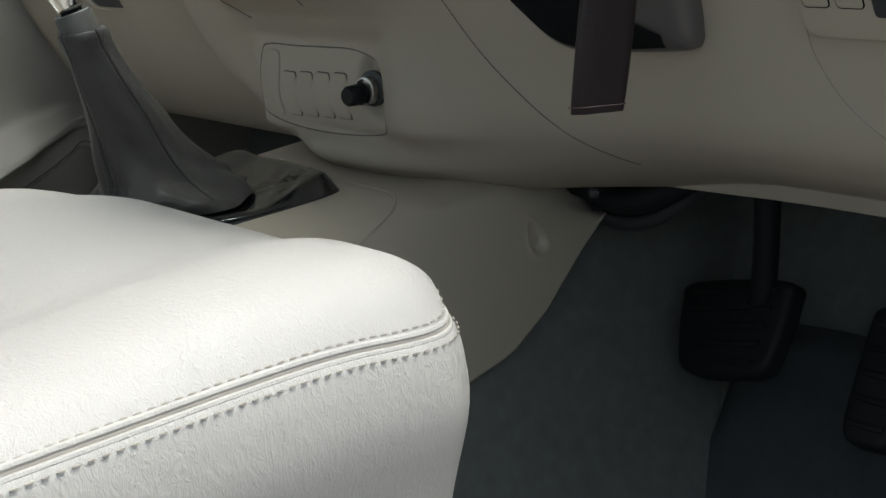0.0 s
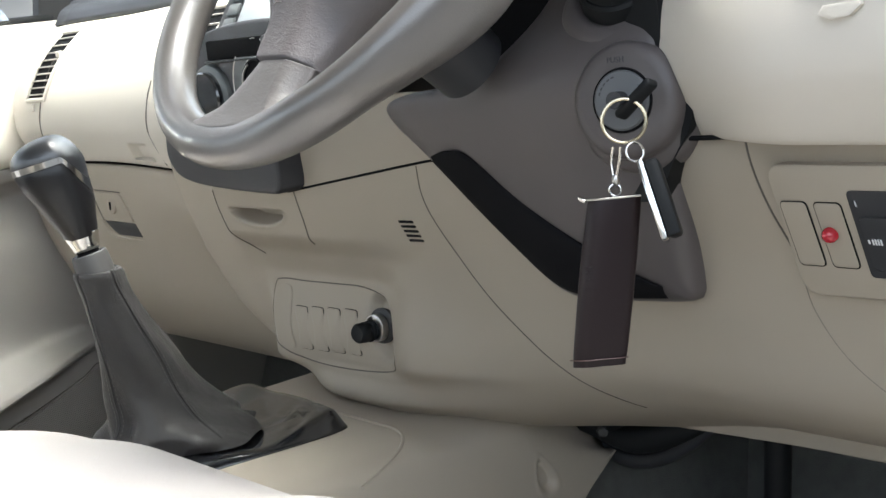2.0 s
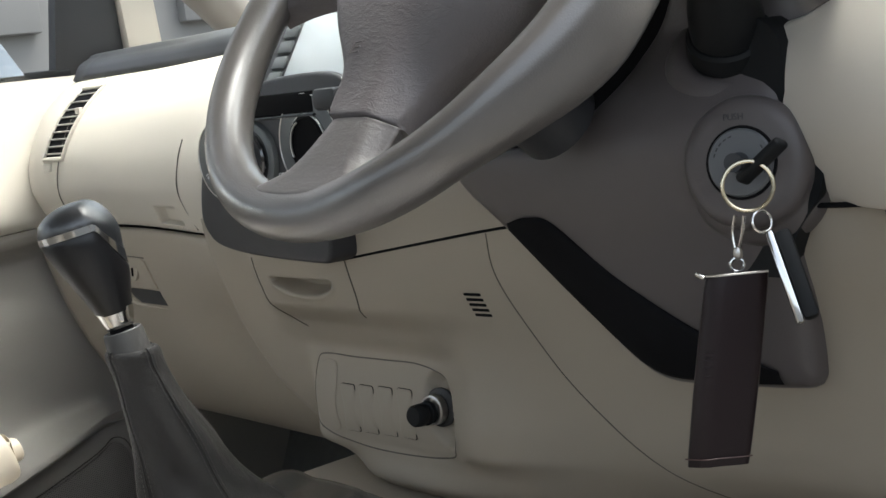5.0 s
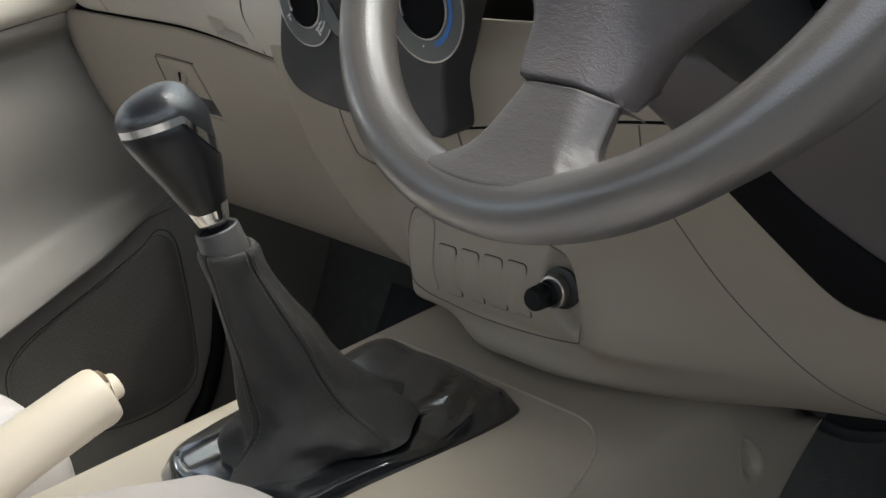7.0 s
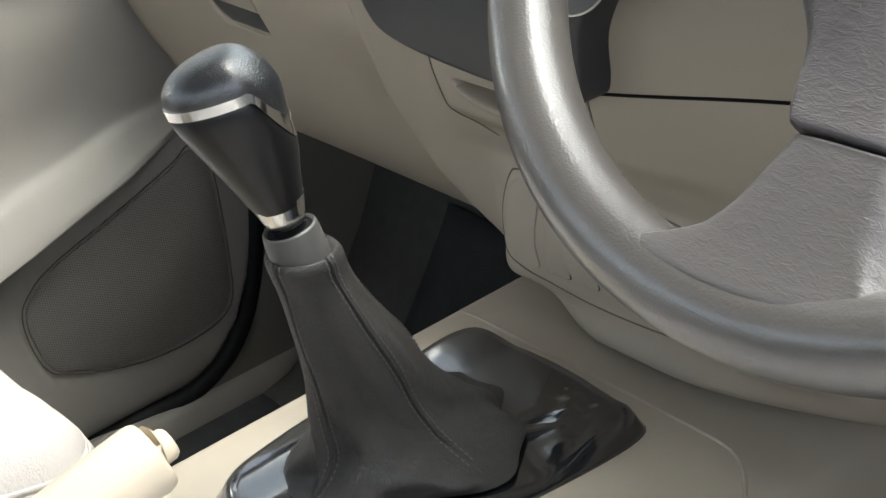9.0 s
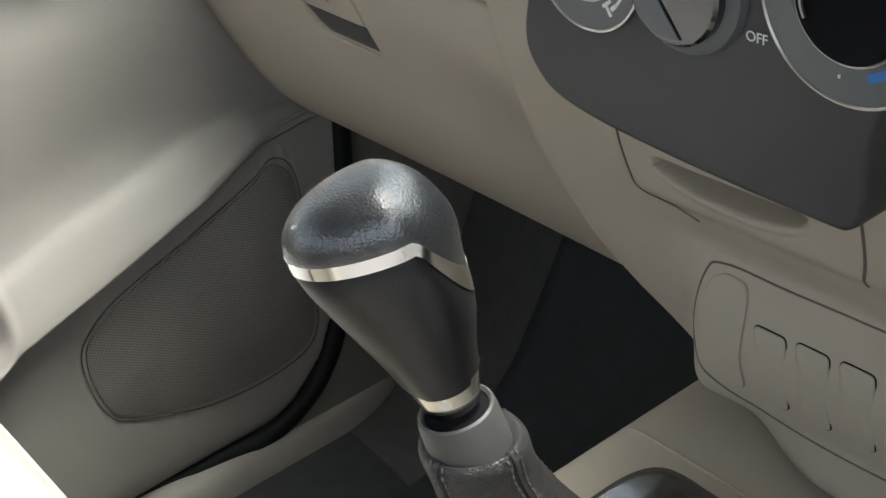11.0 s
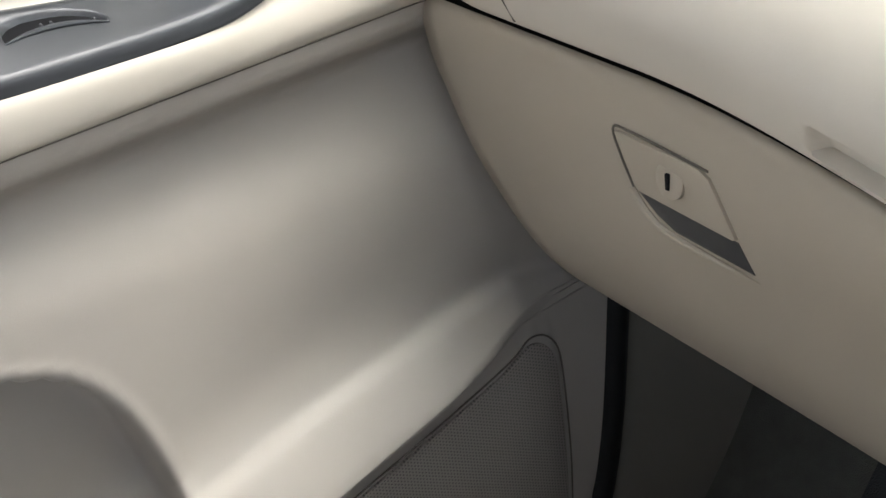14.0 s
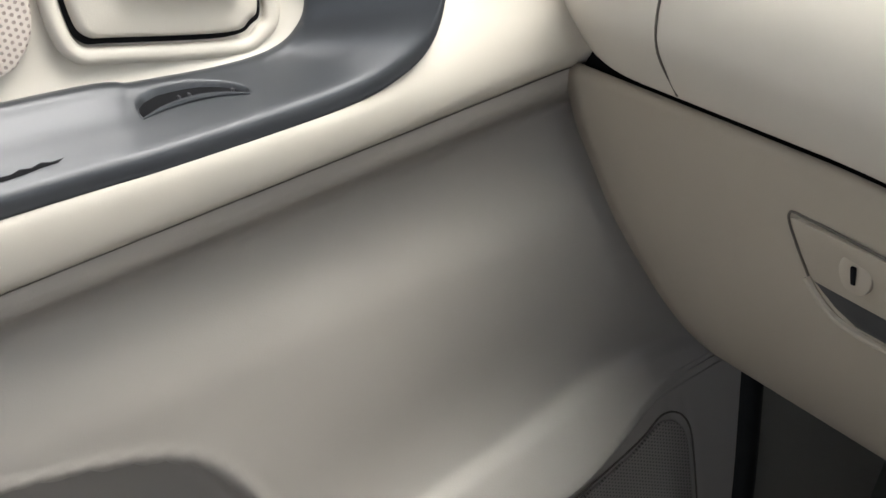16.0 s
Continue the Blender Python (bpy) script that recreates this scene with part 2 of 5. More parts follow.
# ---- mesh tools ----
def spline(pts, n):
    """A smooth curve of n points through the given ones (Catmull-Rom)."""
    p = [Vector(q) for q in pts]
    p = [p[0] * 2 - p[1]] + p + [p[-1] * 2 - p[-2]]
    out, segs = [], len(p) - 3
    for k in range(n):
        u = k / (n - 1) * segs
        i = min(int(u), segs - 1)
        t = u - i
        a, b, c, d = p[i:i + 4]
        out.append(0.5 * ((2 * b) + (c - a) * t + (2 * a - 5 * b + 4 * c - d) * t * t + (3 * b - a - 3 * c + d) * t ** 3))
    return out


def ring(pts, n):
    """A smooth closed curve of n points through the given ones."""
    m = len(pts)
    p = [Vector(q) for q in pts]
    out = []
    for k in range(n):
        u = k / n * m
        i = int(u)
        t = u - i
        a, b, c, d = (p[(i + j - 1) % m] for j in range(4))
        out.append(0.5 * ((2 * b) + (c - a) * t + (2 * a - 5 * b + 4 * c - d) * t * t + (3 * b - a - 3 * c + d) * t ** 3))
    return out


CABIN = Vector((0.2, -0.6, 0.75))


def loft(rows, closed=False, caps=False, loop=False):
    """A skin over rows of points. closed: each row is a ring; loop: the last row meets the first."""
    bm = bmesh.new()
    vs = [[bm.verts.new(p) for p in row] for row in rows]
    n = len(rows[0])
    for i in range(len(rows) if loop else len(rows) - 1):
        a, b = vs[i], vs[(i + 1) % len(rows)]
        for j in range(n if closed else n - 1):
            k = (j + 1) % n
            bm.faces.new((a[j], a[k], b[k], b[j]))
    if caps:
        bm.faces.new(vs[0][::-1])
        bm.faces.new(vs[-1])
    bmesh.ops.recalc_face_normals(bm, faces=bm.faces)
    if not caps and not loop and not closed:
        # open skins face the cabin
        side = sum(f.normal.dot(CABIN - f.calc_center_median()) for f in bm.faces)
        if side < 0:
            bmesh.ops.reverse_faces(bm, faces=bm.faces[:])
    return bm


def circle(c, r, axis, n=32, squash=1.0, up=(0, 0, 1)):
    axis = Vector(axis).normalized()
    e1 = axis.cross(Vector(up))
    e1 = e1.normalized() if e1.length > 1e-4 else Vector((1, 0, 0))
    e2 = axis.cross(e1)
    return [Vector(c) + r * (math.cos(2 * math.pi * k / n) * e1 + squash * math.sin(2 * math.pi * k / n) * e2) for k in range(n)]


def turned(c, axis, prof, n=32, squash=1.0, up=(0, 0, 1)):
    """A turned solid: prof is rows of (distance along the axis, radius)."""
    axis = Vector(axis).normalized()
    return loft([circle(Vector(c) + axis * d, max(r, 1e-4), axis, n, squash, up) for d, r in prof], closed=True, caps=True)


def tube(pts, r, n=10, loop=False, caps=True):
    pts = [Vector(p) for p in pts]
    rows, m = [], len(pts)
    rr = r if isinstance(r, (list, tuple)) else [r] * m
    e = None
    for i in range(m):
        d = (pts[(i + 1) % m] - pts[i - 1]) if loop else (pts[min(i + 1, m - 1)] - pts[max(i - 1, 0)])
        d.normalize()
        if e is None:
            e = d.orthogonal().normalized()
        e = (e - d * e.dot(d)).normalized()
        f = d.cross(e)
        rows.append([pts[i] + rr[i] * (math.cos(2 * math.pi * k / n) * e + math.sin(2 * math.pi * k / n) * f) for k in range(n)])
    return loft(rows, closed=True, caps=caps and not loop, loop=loop)


def box(size, m=None, bevel=0.002, seg=2):
    bm = bmesh.new()
    bmesh.ops.create_cube(bm, size=1)
    bmesh.ops.scale(bm, vec=size, verts=bm.verts)
    if bevel:
        bmesh.ops.bevel(bm, geom=bm.edges[:], offset=bevel, segments=seg, affect="EDGES", profile=0.5)
    if m is not None:
        bmesh.ops.transform(bm, matrix=m, verts=bm.verts)
    return bm


def slab(outline, direction, thick, bevel=0.0, seg=2):
    """A flat plate: the outline's points, pushed along direction by thick, with rounded rims."""
    bm = bmesh.new()
    d = Vector(direction).normalized() * thick
    a = [bm.verts.new(Vector(p)) for p in outline]
    b = [bm.verts.new(Vector(p) + d) for p in outline]
    n = len(a)
    bm.faces.new(a)
    top = bm.faces.new(b[::-1])
    for i in range(n):
        bm.faces.new((a[i], b[i], b[(i + 1) % n], a[(i + 1) % n]))
    bmesh.ops.recalc_face_normals(bm, faces=bm.faces)
    if bevel:
        bmesh.ops.bevel(bm, geom=list(top.edges), offset=bevel, segments=seg, affect="EDGES", profile=0.5)
    return bm


def joined(*bms):
    out = bmesh.new()
    for b in bms:
        me = bpy.data.meshes.new("tmp")
        b.to_mesh(me)
        out.from_mesh(me)
        bpy.data.meshes.remove(me)
        b.free()
    return out


def finish(ob, bm, mat, sharp=40):
    bm.to_mesh(ob.data)
    bm.free()
    ob.data.materials.append(mat)
    ob.data.polygons.foreach_set("use_smooth", [True] * len(ob.data.polygons))
    ob.data.set_sharp_from_angle(angle=radians(sharp))
    return ob


def part(name, bm, mat, parent, label="", solid=0.0, sharp=40):
    ob = new(name, bpy.data.meshes.new(name))
    finish(ob, bm, mat, sharp)
    ob.parent = parent
    if parent.parent is None:
        ob.matrix_parent_inverse = Matrix.Translation(-parent.location)
    if solid:
        mod = ob.modifiers.new("thickness", "SOLIDIFY")
        mod.thickness, mod.offset = solid, -1
    return tagged(ob, label)


def thing(name, at, label, category, group="", kind=""):
    ob = new(name)
    ob.location = at
    ob.empty_display_size = 0.02
    return tagged(ob, label, category, group, kind)


def whole(name, bm, mat, label, category, group="", kind="", solid=0.0, sharp=40):
    ob = finish(new(name, bpy.data.meshes.new(name)), bm, mat, sharp)
    if solid:
        mod = ob.modifiers.new("thickness", "SOLIDIFY")
        mod.thickness, mod.offset = solid, -1
    return tagged(ob, label, category, group, kind)


def pad(f, outline, h, base=-0.001, round_off=0.9, n=40, closed_curve=True):
    """A low raised pad that follows the surface f(x, z, out) inside a smooth outline of (x, z)."""
    o = ring([(a, 0, b) for a, b in outline], n) if closed_curve else [Vector((a, 0, b)) for a, b in outline]
    c = sum(o, Vector()) / len(o)
    rows = []
    for s, out in ((1.0, base), (1.0, h * 0.6), (1 - (1 - round_off) * 0.3, h * 0.92), (round_off, h), (0.6, h), (0.3, h), (0.02, h)):
        rows.append([f(c.x + (p.x - c.x) * s, c.z + (p.z - c.z) * s, out) for p in o])
    return loft(rows, closed=True, caps=True)


def rounded(x0, x1, z0, z1, r, shear=0.0, k=4):
    """The outline of an upright rectangle with rounded corners; shear pushes the top sideways."""
    pts = []
    for cx, cz, a0 in ((x1 - r, z1 - r, 0), (x0 + r, z1 - r, 90), (x0 + r, z0 + r, 180), (x1 - r, z0 + r, 270)):
        for i in range(k + 1):
            a = radians(a0 + 90 * i / k)
            x, z = cx + r * math.cos(a), cz + r * math.sin(a)
            pts.append((x + shear * (z - (z0 + z1) / 2), z))
    return pts


def table(x, xs, ys):
    return float(np.interp(x, xs, ys))


def curve(zs, ys):
    """A smooth profile through the given points, as two dense lists."""
    p = spline([(a, b, 0) for a, b in zip(zs, ys)], 240)
    return [q.x for q in p], [q.y for q in p]

# ---- the car's shell and what lies outside ----
FLOOR_Z = -0.10
ground_bm = bmesh.new()
bmesh.ops.create_grid(ground_bm, x_segments=8, y_segments=8, size=400)
bmesh.ops.translate(ground_bm, vec=(0, 0, -0.55), verts=ground_bm.verts)
whole("ground", ground_bm, ASPHALT, "grey concrete ground round the car", "ground", kind="structure")

whole("floor", loft([[(x, y, FLOOR_Z + 0.004 * math.sin(9 * x + 5 * y)) for x in np.linspace(-0.80, 0.80, 40)] for y in np.linspace(-1.7, 0.5, 50)]), CARPET, "dark grey carpet on the car floor", "floor", kind="structure", solid=0.02)
whole("wall_north", loft([spline([(x, 0.36, FLOOR_Z), (x, 0.44, -0.078), (x, 0.52, -0.010), (x, 0.60, 0.100), (x, 0.68, 0.28), (x, 0.74, 0.50), (x, 0.76, 0.72)], 24) for x in (-0.80, -0.3, 0.0, 0.3, 0.8)]),
      TUNNEL, "dark carpeted firewall at the front of the footwells", "firewall", kind="structure", solid=0.02)
whole("ceiling", loft([[(x, y, 1.22 - 0.10 * (x / 0.7) ** 4 - 0.05 * max(0, y) ** 2) for x in np.linspace(-0.60, 0.60, 13)] for y in np.linspace(0.05, -1.7, 12)]),
      ROOF, "light grey cloth headliner under the roof", "ceiling", kind="structure", solid=0.03)
whole("wall_south", box((1.5, 0.04, 1.0), pose(0, -1.72, 0.35), 0.005), TAUPE, "beige trim panel closing the rear of the cabin", "wall", kind="structure")
whole("wall_east", box((0.05, 0.9, 0.85), pose(0.78, -1.25, 0.28), 0.01), TAUPE, "beige trim panel behind the open driver door", "wall", kind="structure")
whole("sill_driver", box((0.09, 1.5, 0.14), pose(0.76, -0.2, FLOOR_Z - 0.01), 0.015), BEIGE, "beige plastic sill of the driver door opening", "sill", kind="structure")
STRIP = [(0.446, 0.31), (0.440, 0.26), (0.427, 0.16), (0.414, 0.095), (0.398, 0.045), (0.374, 0.000), (0.340, -0.034), (0.290, -0.058)]
SZ, SY = [z for y, z in STRIP[::-1]], [y for y, z in STRIP[::-1]]
whole("kick_panel_west", loft([[(table(z, [-0.13, 0.1, 0.35], [-0.745, -0.758, -0.765]), y, z) for y in np.linspace(table(z, SZ, SY), 0.84, 14)] for z in np.linspace(-0.13, 0.78, 40)]), KICK,
      "dark olive trim panel beside the passenger footwell", "trim", kind="structure", solid=0.03)
whole("weatherstrip", tube(spline([(-0.752, y, z) for y, z in STRIP[:-1]] + [(-0.756, 0.290, -0.058), (-0.765, 0.22, -0.062), (-0.775, 0.05, -0.066), (-0.78, -0.7, -0.07)], 70), 0.0115, 10), RUBBER,
      "black rubber weatherstrip round the passenger door opening", "weatherstrip", kind="structure")
whole("sill_passenger", loft([spline([(-0.80, y, -0.060), (-0.775, y, -0.056), (-0.752, y, -0.060), (-0.741, y, -0.075), (-0.736, y, -0.12)], 12) for y in np.linspace(-0.7, 0.45, 20)]), TAUPE, "taupe plastic sill of the passenger door", "sill", kind="structure", solid=0.004)
whole("kick_panel", loft([spline([(0.70, y, -0.12), (0.735, y, 0.1), (0.74, y, 0.35), (0.74, y, 0.75)], 8) for y in (0.30, 0.5, 0.82)]), GREY,
      "dark grey trim beside the driver footwell", "trim", kind="structure", solid=0.02)

# pillars and glass
whole("pillar_west", tube(spline([(-0.80, 0.80, 0.72), (-0.795, 0.70, 0.795), (-0.785, 0.52, 0.955), (-0.74, 0.22, 1.15)], 14), 0.042, 14), TAUPE, "grey-beige front roof pillar on the passenger side", "pillar", kind="structure")
whole("pillar_west_upright", slab([(-0.815, 0.488, 0.745), (-0.815, 0.542, 0.745), (-0.80, 0.520, 0.97), (-0.80, 0.466, 0.97)], (1, 0, 0), 0.025, 0.004), CREAM, "cream upright between quarter glass and door", "pillar", kind="structure")
whole("window_frame_west", joined(slab([(-0.825, 0.375, 0.748), (-0.825, 0.487, 0.748), (-0.80, 0.466, 0.96), (-0.80, 0.40, 0.98)], (1, 0, 0), 0.02, 0.004), tube(spline([(-0.805, 0.40, 0.96), (-0.79, 0.30, 1.05), (-0.72, 0.05, 1.16)], 10), 0.018, 10)), DARK, "black front frame of the passenger door window", "window frame", kind="structure")
whole("window_seal", box((0.02, 1.0, 0.014), pose(-0.812, -0.10, 0.757), 0.004), RUBBER, "black rubber seal under the side window", "seal", kind="structure")
whole("pillar_east", tube(spline([(0.80, 0.80, 0.72), (0.795, 0.70, 0.795), (0.785, 0.52, 0.955), (0.74, 0.22, 1.15)], 14), 0.042, 14), CREAM, "cream front roof pillar on the driver side", "pillar", kind="structure")
whole("pillar_mid", tube([(-0.76, -0.62, 0.5), (-0.74, -0.62, 0.8), (-0.69, -0.62, 1.16)], 0.05, 12), ROOF, "pale middle pillar of the passenger side", "pillar", kind="structure")
shield = whole("windshield", loft([[(x, 0.92 - 0.10 * (x / 0.8) ** 2, 0.74) for x in np.linspace(-0.74, 0.74, 9)], [(x, 0.10 - 0.03 * (x / 0.8) ** 2, 1.19) for x in np.linspace(-0.66, 0.66, 9)]]),
               GLASS, "clear windscreen glass", "windscreen", kind="structure", solid=0.005)
shield.visible_shadow = False
side = whole("window_1", loft([[(-0.80, 0.34, 0.745), (-0.80, -0.58, 0.77)], [(-0.70, 0.06, 1.14), (-0.70, -0.58, 1.15)]]), GLASS, "clear side window of the passenger door", "window", kind="structure", solid=0.004)
side.visible_shadow = False

# ---- dashboard surface ----
DZ, DY = curve([0.300, 0.316, 0.326, 0.338, 0.355, 0.380, 0.410, 0.450, 0.500, 0.550, 0.600, 0.640],
               [0.405, 0.366, 0.342, 0.319, 0.296, 0.275, 0.263, 0.254, 0.240, 0.225, 0.220, 0.226])


def smooth(a, b, x):
    t = min(max((x - a) / (b - a), 0), 1)
    return t * t * (3 - 2 * t)


def dash_lift(x):
    """How far the lower rim of the dash rises towards the driver's side."""
    return 0.030 * smooth(0.16, 0.42, x)


def dash_y(x, z):
    zz = z - dash_lift(x) * (1 - smooth(0.36, 0.48, z))
    y = table(zz, DZ, DY)
    centre = smooth(-0.14, -0.09, x) * (1 - smooth(0.03, 0.20, x))
    y -= 0.020 * centre * smooth(0.485, 0.515, z)
    pocket = smooth(-0.16, -0.055, x) * (1 - smooth(0.09, 0.15, x))
    y += 0.014 * pocket * smooth(0.375, 0.395, z) * (1 - smooth(0.462, 0.490, z))
    u = (x + 0.030) / 0.048
    if abs(u) < 1 and 0.505 < z < 0.545:
        low = 0.5375 - 0.0155 * math.sqrt(1 - u * u)
        y += 0.022 * smooth(low, low + 0.007, z) * (1 - smooth(0.5372, 0.5386, z)) * (1 - smooth(0.85, 1.0, abs(u))) - 0.0016 * max(0, 1 - abs(z - low + 0.002) / 0.003)
    y -= 0.037 * smooth(-0.118, -0.075, x) * (1 - smooth(0.12, 0.26, x)) * (1 - smooth(0.385, 0.50, z)) * smooth(0.352, 0.395, z)
    y -= 0.055 * smooth(-0.13, 0.01, x) * (1 - smooth(0.06, 0.27, x)) * (1 - smooth(0.350, 0.385 + 0.045 * (1 - smooth(-0.13, -0.04, x)), z))
    well = math.hypot(((x - 0.0955) * 0.865 + (z - 0.4245) * 0.50) / 0.0205, ((x - 0.0955) * 0.50 - (z - 0.4245) * 0.865) / 0.036)
    y += 0.011 * (1 - smooth(0.62, 1.0, well))
    return y + 0.012 * smooth(0.25, 0.45, x) * (1 - smooth(0.52, 0.60, z))


dash = thing("dashboard", (0, 0.30, 0.40), "beige plastic dashboard with dark centre panel", "dashboard")
xs = list(np.linspace(-0.105, 0.70, 362))
zs = list(np.linspace(0.316, 0.64, 240))


def flank_x(z):
    """Where the middle of the dash turns back into the passenger footwell."""
    return table(z, [0.316, 0.345, 0.360, 0.375, 0.400, 0.420, 0.450, 0.480, 0.64], [-0.110, -0.113, -0.121, -0.142, -0.169, -0.190, -0.210, -0.222, -0.228])


rows = []
for dx, push in ((-0.029, 0.184), (-0.026, 0.104), (-0.021, 0.054), (-0.012, 0.022), (-0.005, 0.007)):
    rows.append([(flank_x(z) + dx, dash_y(flank_x(z), z) + 0.013 + push, z) for z in zs])
for u in np.linspace(1, 0, 14)[:-1]:
    rows.append([(-0.105 + (flank_x(z) + 0.105) * u, dash_y(-0.105 + (flank_x(z) + 0.105) * u, z) + 0.013 * u * u, z) for z in zs])
for x in xs:
    rows.append([(x, dash_y(x, z), z) for z in zs])
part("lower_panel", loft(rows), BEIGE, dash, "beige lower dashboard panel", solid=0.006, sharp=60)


def on_dash(x, z, out=0.0):
    return Vector((x, dash_y(x, z) - out, z))


def seam_on(points, r, parent, n=24, mat=None, out=-0.0002, f=on_dash, name="seam"):
    pts = spline([(a, 0, b) for a, b in points], n)
    return part(name, tube([f(p.x, p.z, out) for p in pts], r, 6), mat or BLACK, parent, "dark panel gap")


# upper dash, passenger side and middle
UZ, UY = curve([0.5665, 0.570, 0.590, 0.615, 0.650, 0.690, 0.720, 0.742, 0.752], [0.298, 0.288, 0.277, 0.269, 0.273, 0.292, 0.318, 0.350, 0.395])


def upper_y(x, z):
    bow = 0.055 * smooth(-0.52, -0.12, x) + 0.05 * smooth(0.45, 0.60, x)
    if x < -0.66:
        bow -= 3.0 * (-0.66 - x) ** 2
    pull = smooth(-0.368 + 0.4 * max(0, z - 0.576), -0.363 + 0.4 * max(0, z - 0.576), x) * (1 - smooth(-0.292, -0.287, x)) * smooth(0.5745, 0.5765, z) * (1 - smooth(0.5925, 0.5955, z))
    return table(z, UZ, UY) - bow + 0.011 * pull


def on_upper(x, z, out=0.0):
    return Vector((x, upper_y(x, z) - out, z))


uz = UZ[::2] + [UZ[-1]]
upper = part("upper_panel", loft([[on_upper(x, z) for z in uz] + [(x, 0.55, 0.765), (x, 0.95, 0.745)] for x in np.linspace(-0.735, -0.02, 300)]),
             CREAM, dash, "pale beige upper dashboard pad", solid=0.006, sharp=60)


def brim_z(x):
    """The top edge of the driver's upper panel, cut away round the instruments."""
    return table(x, [0.40, 0.43, 0.45, 0.47, 0.49, 0.513, 0.545, 0.58, 0.62, 0.66], [0.709, 0.707, 0.704, 0.704, 0.707, 0.714, 0.728, 0.748, 0.774, 0.786])


prows = []
for x in np.linspace(0.40, 0.74, 60):
    z0, z1 = UZ[0] + 0.034, brim_z(x)
    row = []
    for z in uz:
        zz = z0 + (z - UZ[0]) * (z1 - z0) / (UZ[-1] - UZ[0])
        row.append(on_upper(x, zz - 0.034) + Vector((0, 0, 0.034)))
    e = row[-1]
    prows.append(row + [e + Vector((0, 0.006, 0.0022)), e + Vector((0, 0.014, 0.0012)), e + Vector((0, 0.05, -0.012 + 0.02 * smooth(0.56, 0.64, x))), Vector((x, 0.95, 0.74))])
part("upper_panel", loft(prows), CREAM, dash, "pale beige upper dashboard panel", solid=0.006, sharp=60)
part("top_pad", loft([spline([(x, 0.350 - 0.045 * smooth(-0.52, -0.12, x), 0.744), (x, 0.372 - 0.045 * smooth(-0.52, -0.12, x), 0.768), (x, 0.45, 0.776), (x, 0.92, 0.752)], 14) for x in np.linspace(-0.70, 0.70, 40)]),
     DARK, dash, "dark grey top pad under the windscreen", solid=0.004)
part("hood", loft([[Vector((0.335 + 0.19 * math.cos(a), y, 0.74 + k * math.sin(a))) for a in np.linspace(0.0, math.pi, 24)] for y, k in ((0.19, 0.105), (0.17, 0.112), (0.30, 0.115), (0.5, 0.06))]),
     DARK, dash, "dark hood over the instruments", solid=0.006)
part("instrument_face", slab([(0.335 + 0.18 * math.cos(a), 0.30, 0.72 + 0.10 * math.sin(a)) for a in np.linspace(0, 2 * math.pi, 32, endpoint=False)], (0, -1, 0), 0.01), BLACK, dash, "dark instrument face")
part("crossbeam", box((1.40, 0.20, 0.26), pose(0, 0.52, 0.60), 0.02), DARK, dash, "dark core of the dashboard")

# glovebox
GZ, GY = curve([0.304, 0.307, 0.314, 0.330, 0.358, 0.392, 0.430, 0.465, 0.500, 0.530, 0.556, 0.5643], [0.450, 0.400, 0.384, 0.364, 0.341, 0.322, 0.308, 0.299, 0.293, 0.288, 0.287, 0.292])


def glove_left(z):
    return table(z, [0.304, 0.314, 0.330, 0.352, 0.386, 0.416, 0.456, 0.490, 0.516, 0.562], [-0.665, -0.682, -0.693, -0.693, -0.697, -0.704, -0.718, -0.727, -0.734, -0.738])


def glove_y(x, z):
    return table(z, GZ, GY) - 0.050 * smooth(-0.52, -0.12, x) * (0.1 + 0.9 * smooth(0.43, 0.54, z))


def on_glove(x, z, out=0.0):
    return Vector((x, glove_y(x, z) - out, z))


gz = list(np.linspace(0.304, 0.5643, 72))
glove = part("glovebox_lid", loft([[on_glove(glove_left(z) + (-0.118 - glove_left(z)) * u, z) for z in gz] for u in np.linspace(0, 1, 40)]), BEIGE, dash, "closed beige glovebox lid", solid=0.006, sharp=60)
part("gap", loft([[on_glove(x, 0.5643, -0.008) + Vector((0, 0, h)) for h in (-0.008, 0.0, 0.012)] for x in np.linspace(-0.735, -0.12, 40)]), BLACK, dash, "dark gap above the glovebox")
latch = part("latch", pad(on_glove, [(-0.535, 0.5275), (-0.532, 0.5285), (-0.462, 0.5295), (-0.454, 0.526), (-0.449, 0.515), (-0.441, 0.493), (-0.444, 0.4915), (-0.523, 0.4915), (-0.527, 0.494), (-0.530, 0.505)], 0.0022, round_off=0.97, closed_curve=False), BEIGE, glove, "beige latch with a lock", sharp=30)
# flat dark pad on the lid; its colour stands for the finger recess's shade
part("latch_shade", pad(on_glove, [(-0.526, 0.4905), (-0.441, 0.4905), (-0.433, 0.473), (-0.498, 0.473), (-0.512, 0.479)], 0.0006, closed_curve=False, round_off=0.98), DARK, glove, "dark pad painting the shade of the finger recess under the latch", sharp=30)
part("latch_lip", tube(spline([on_glove(x, z, 0.0008) for x, z in ((-0.531, 0.491), (-0.520, 0.477), (-0.500, 0.4690), (-0.430, 0.4685))], 16), [0.0026] * 11 + [0.0024, 0.0020, 0.0015, 0.0009, 0.0003], 8), BEIGE, glove)
part("latch_gap", tube(spline([on_glove(x, z, 0.0005) for x, z in ((-0.455, 0.530), (-0.520, 0.531), (-0.537, 0.529), (-0.535, 0.51), (-0.529, 0.490))], 20), 0.0008, 6), CREASE, glove)
part("lock", turned(on_glove(-0.489, 0.512, 0.001), (0.0, -1, 0.12), [(0, 0.011), (0.0028, 0.011), (0.0034, 0.0102), (0.0034, 0.002)], 28), BEIGE, glove, "beige round lock")
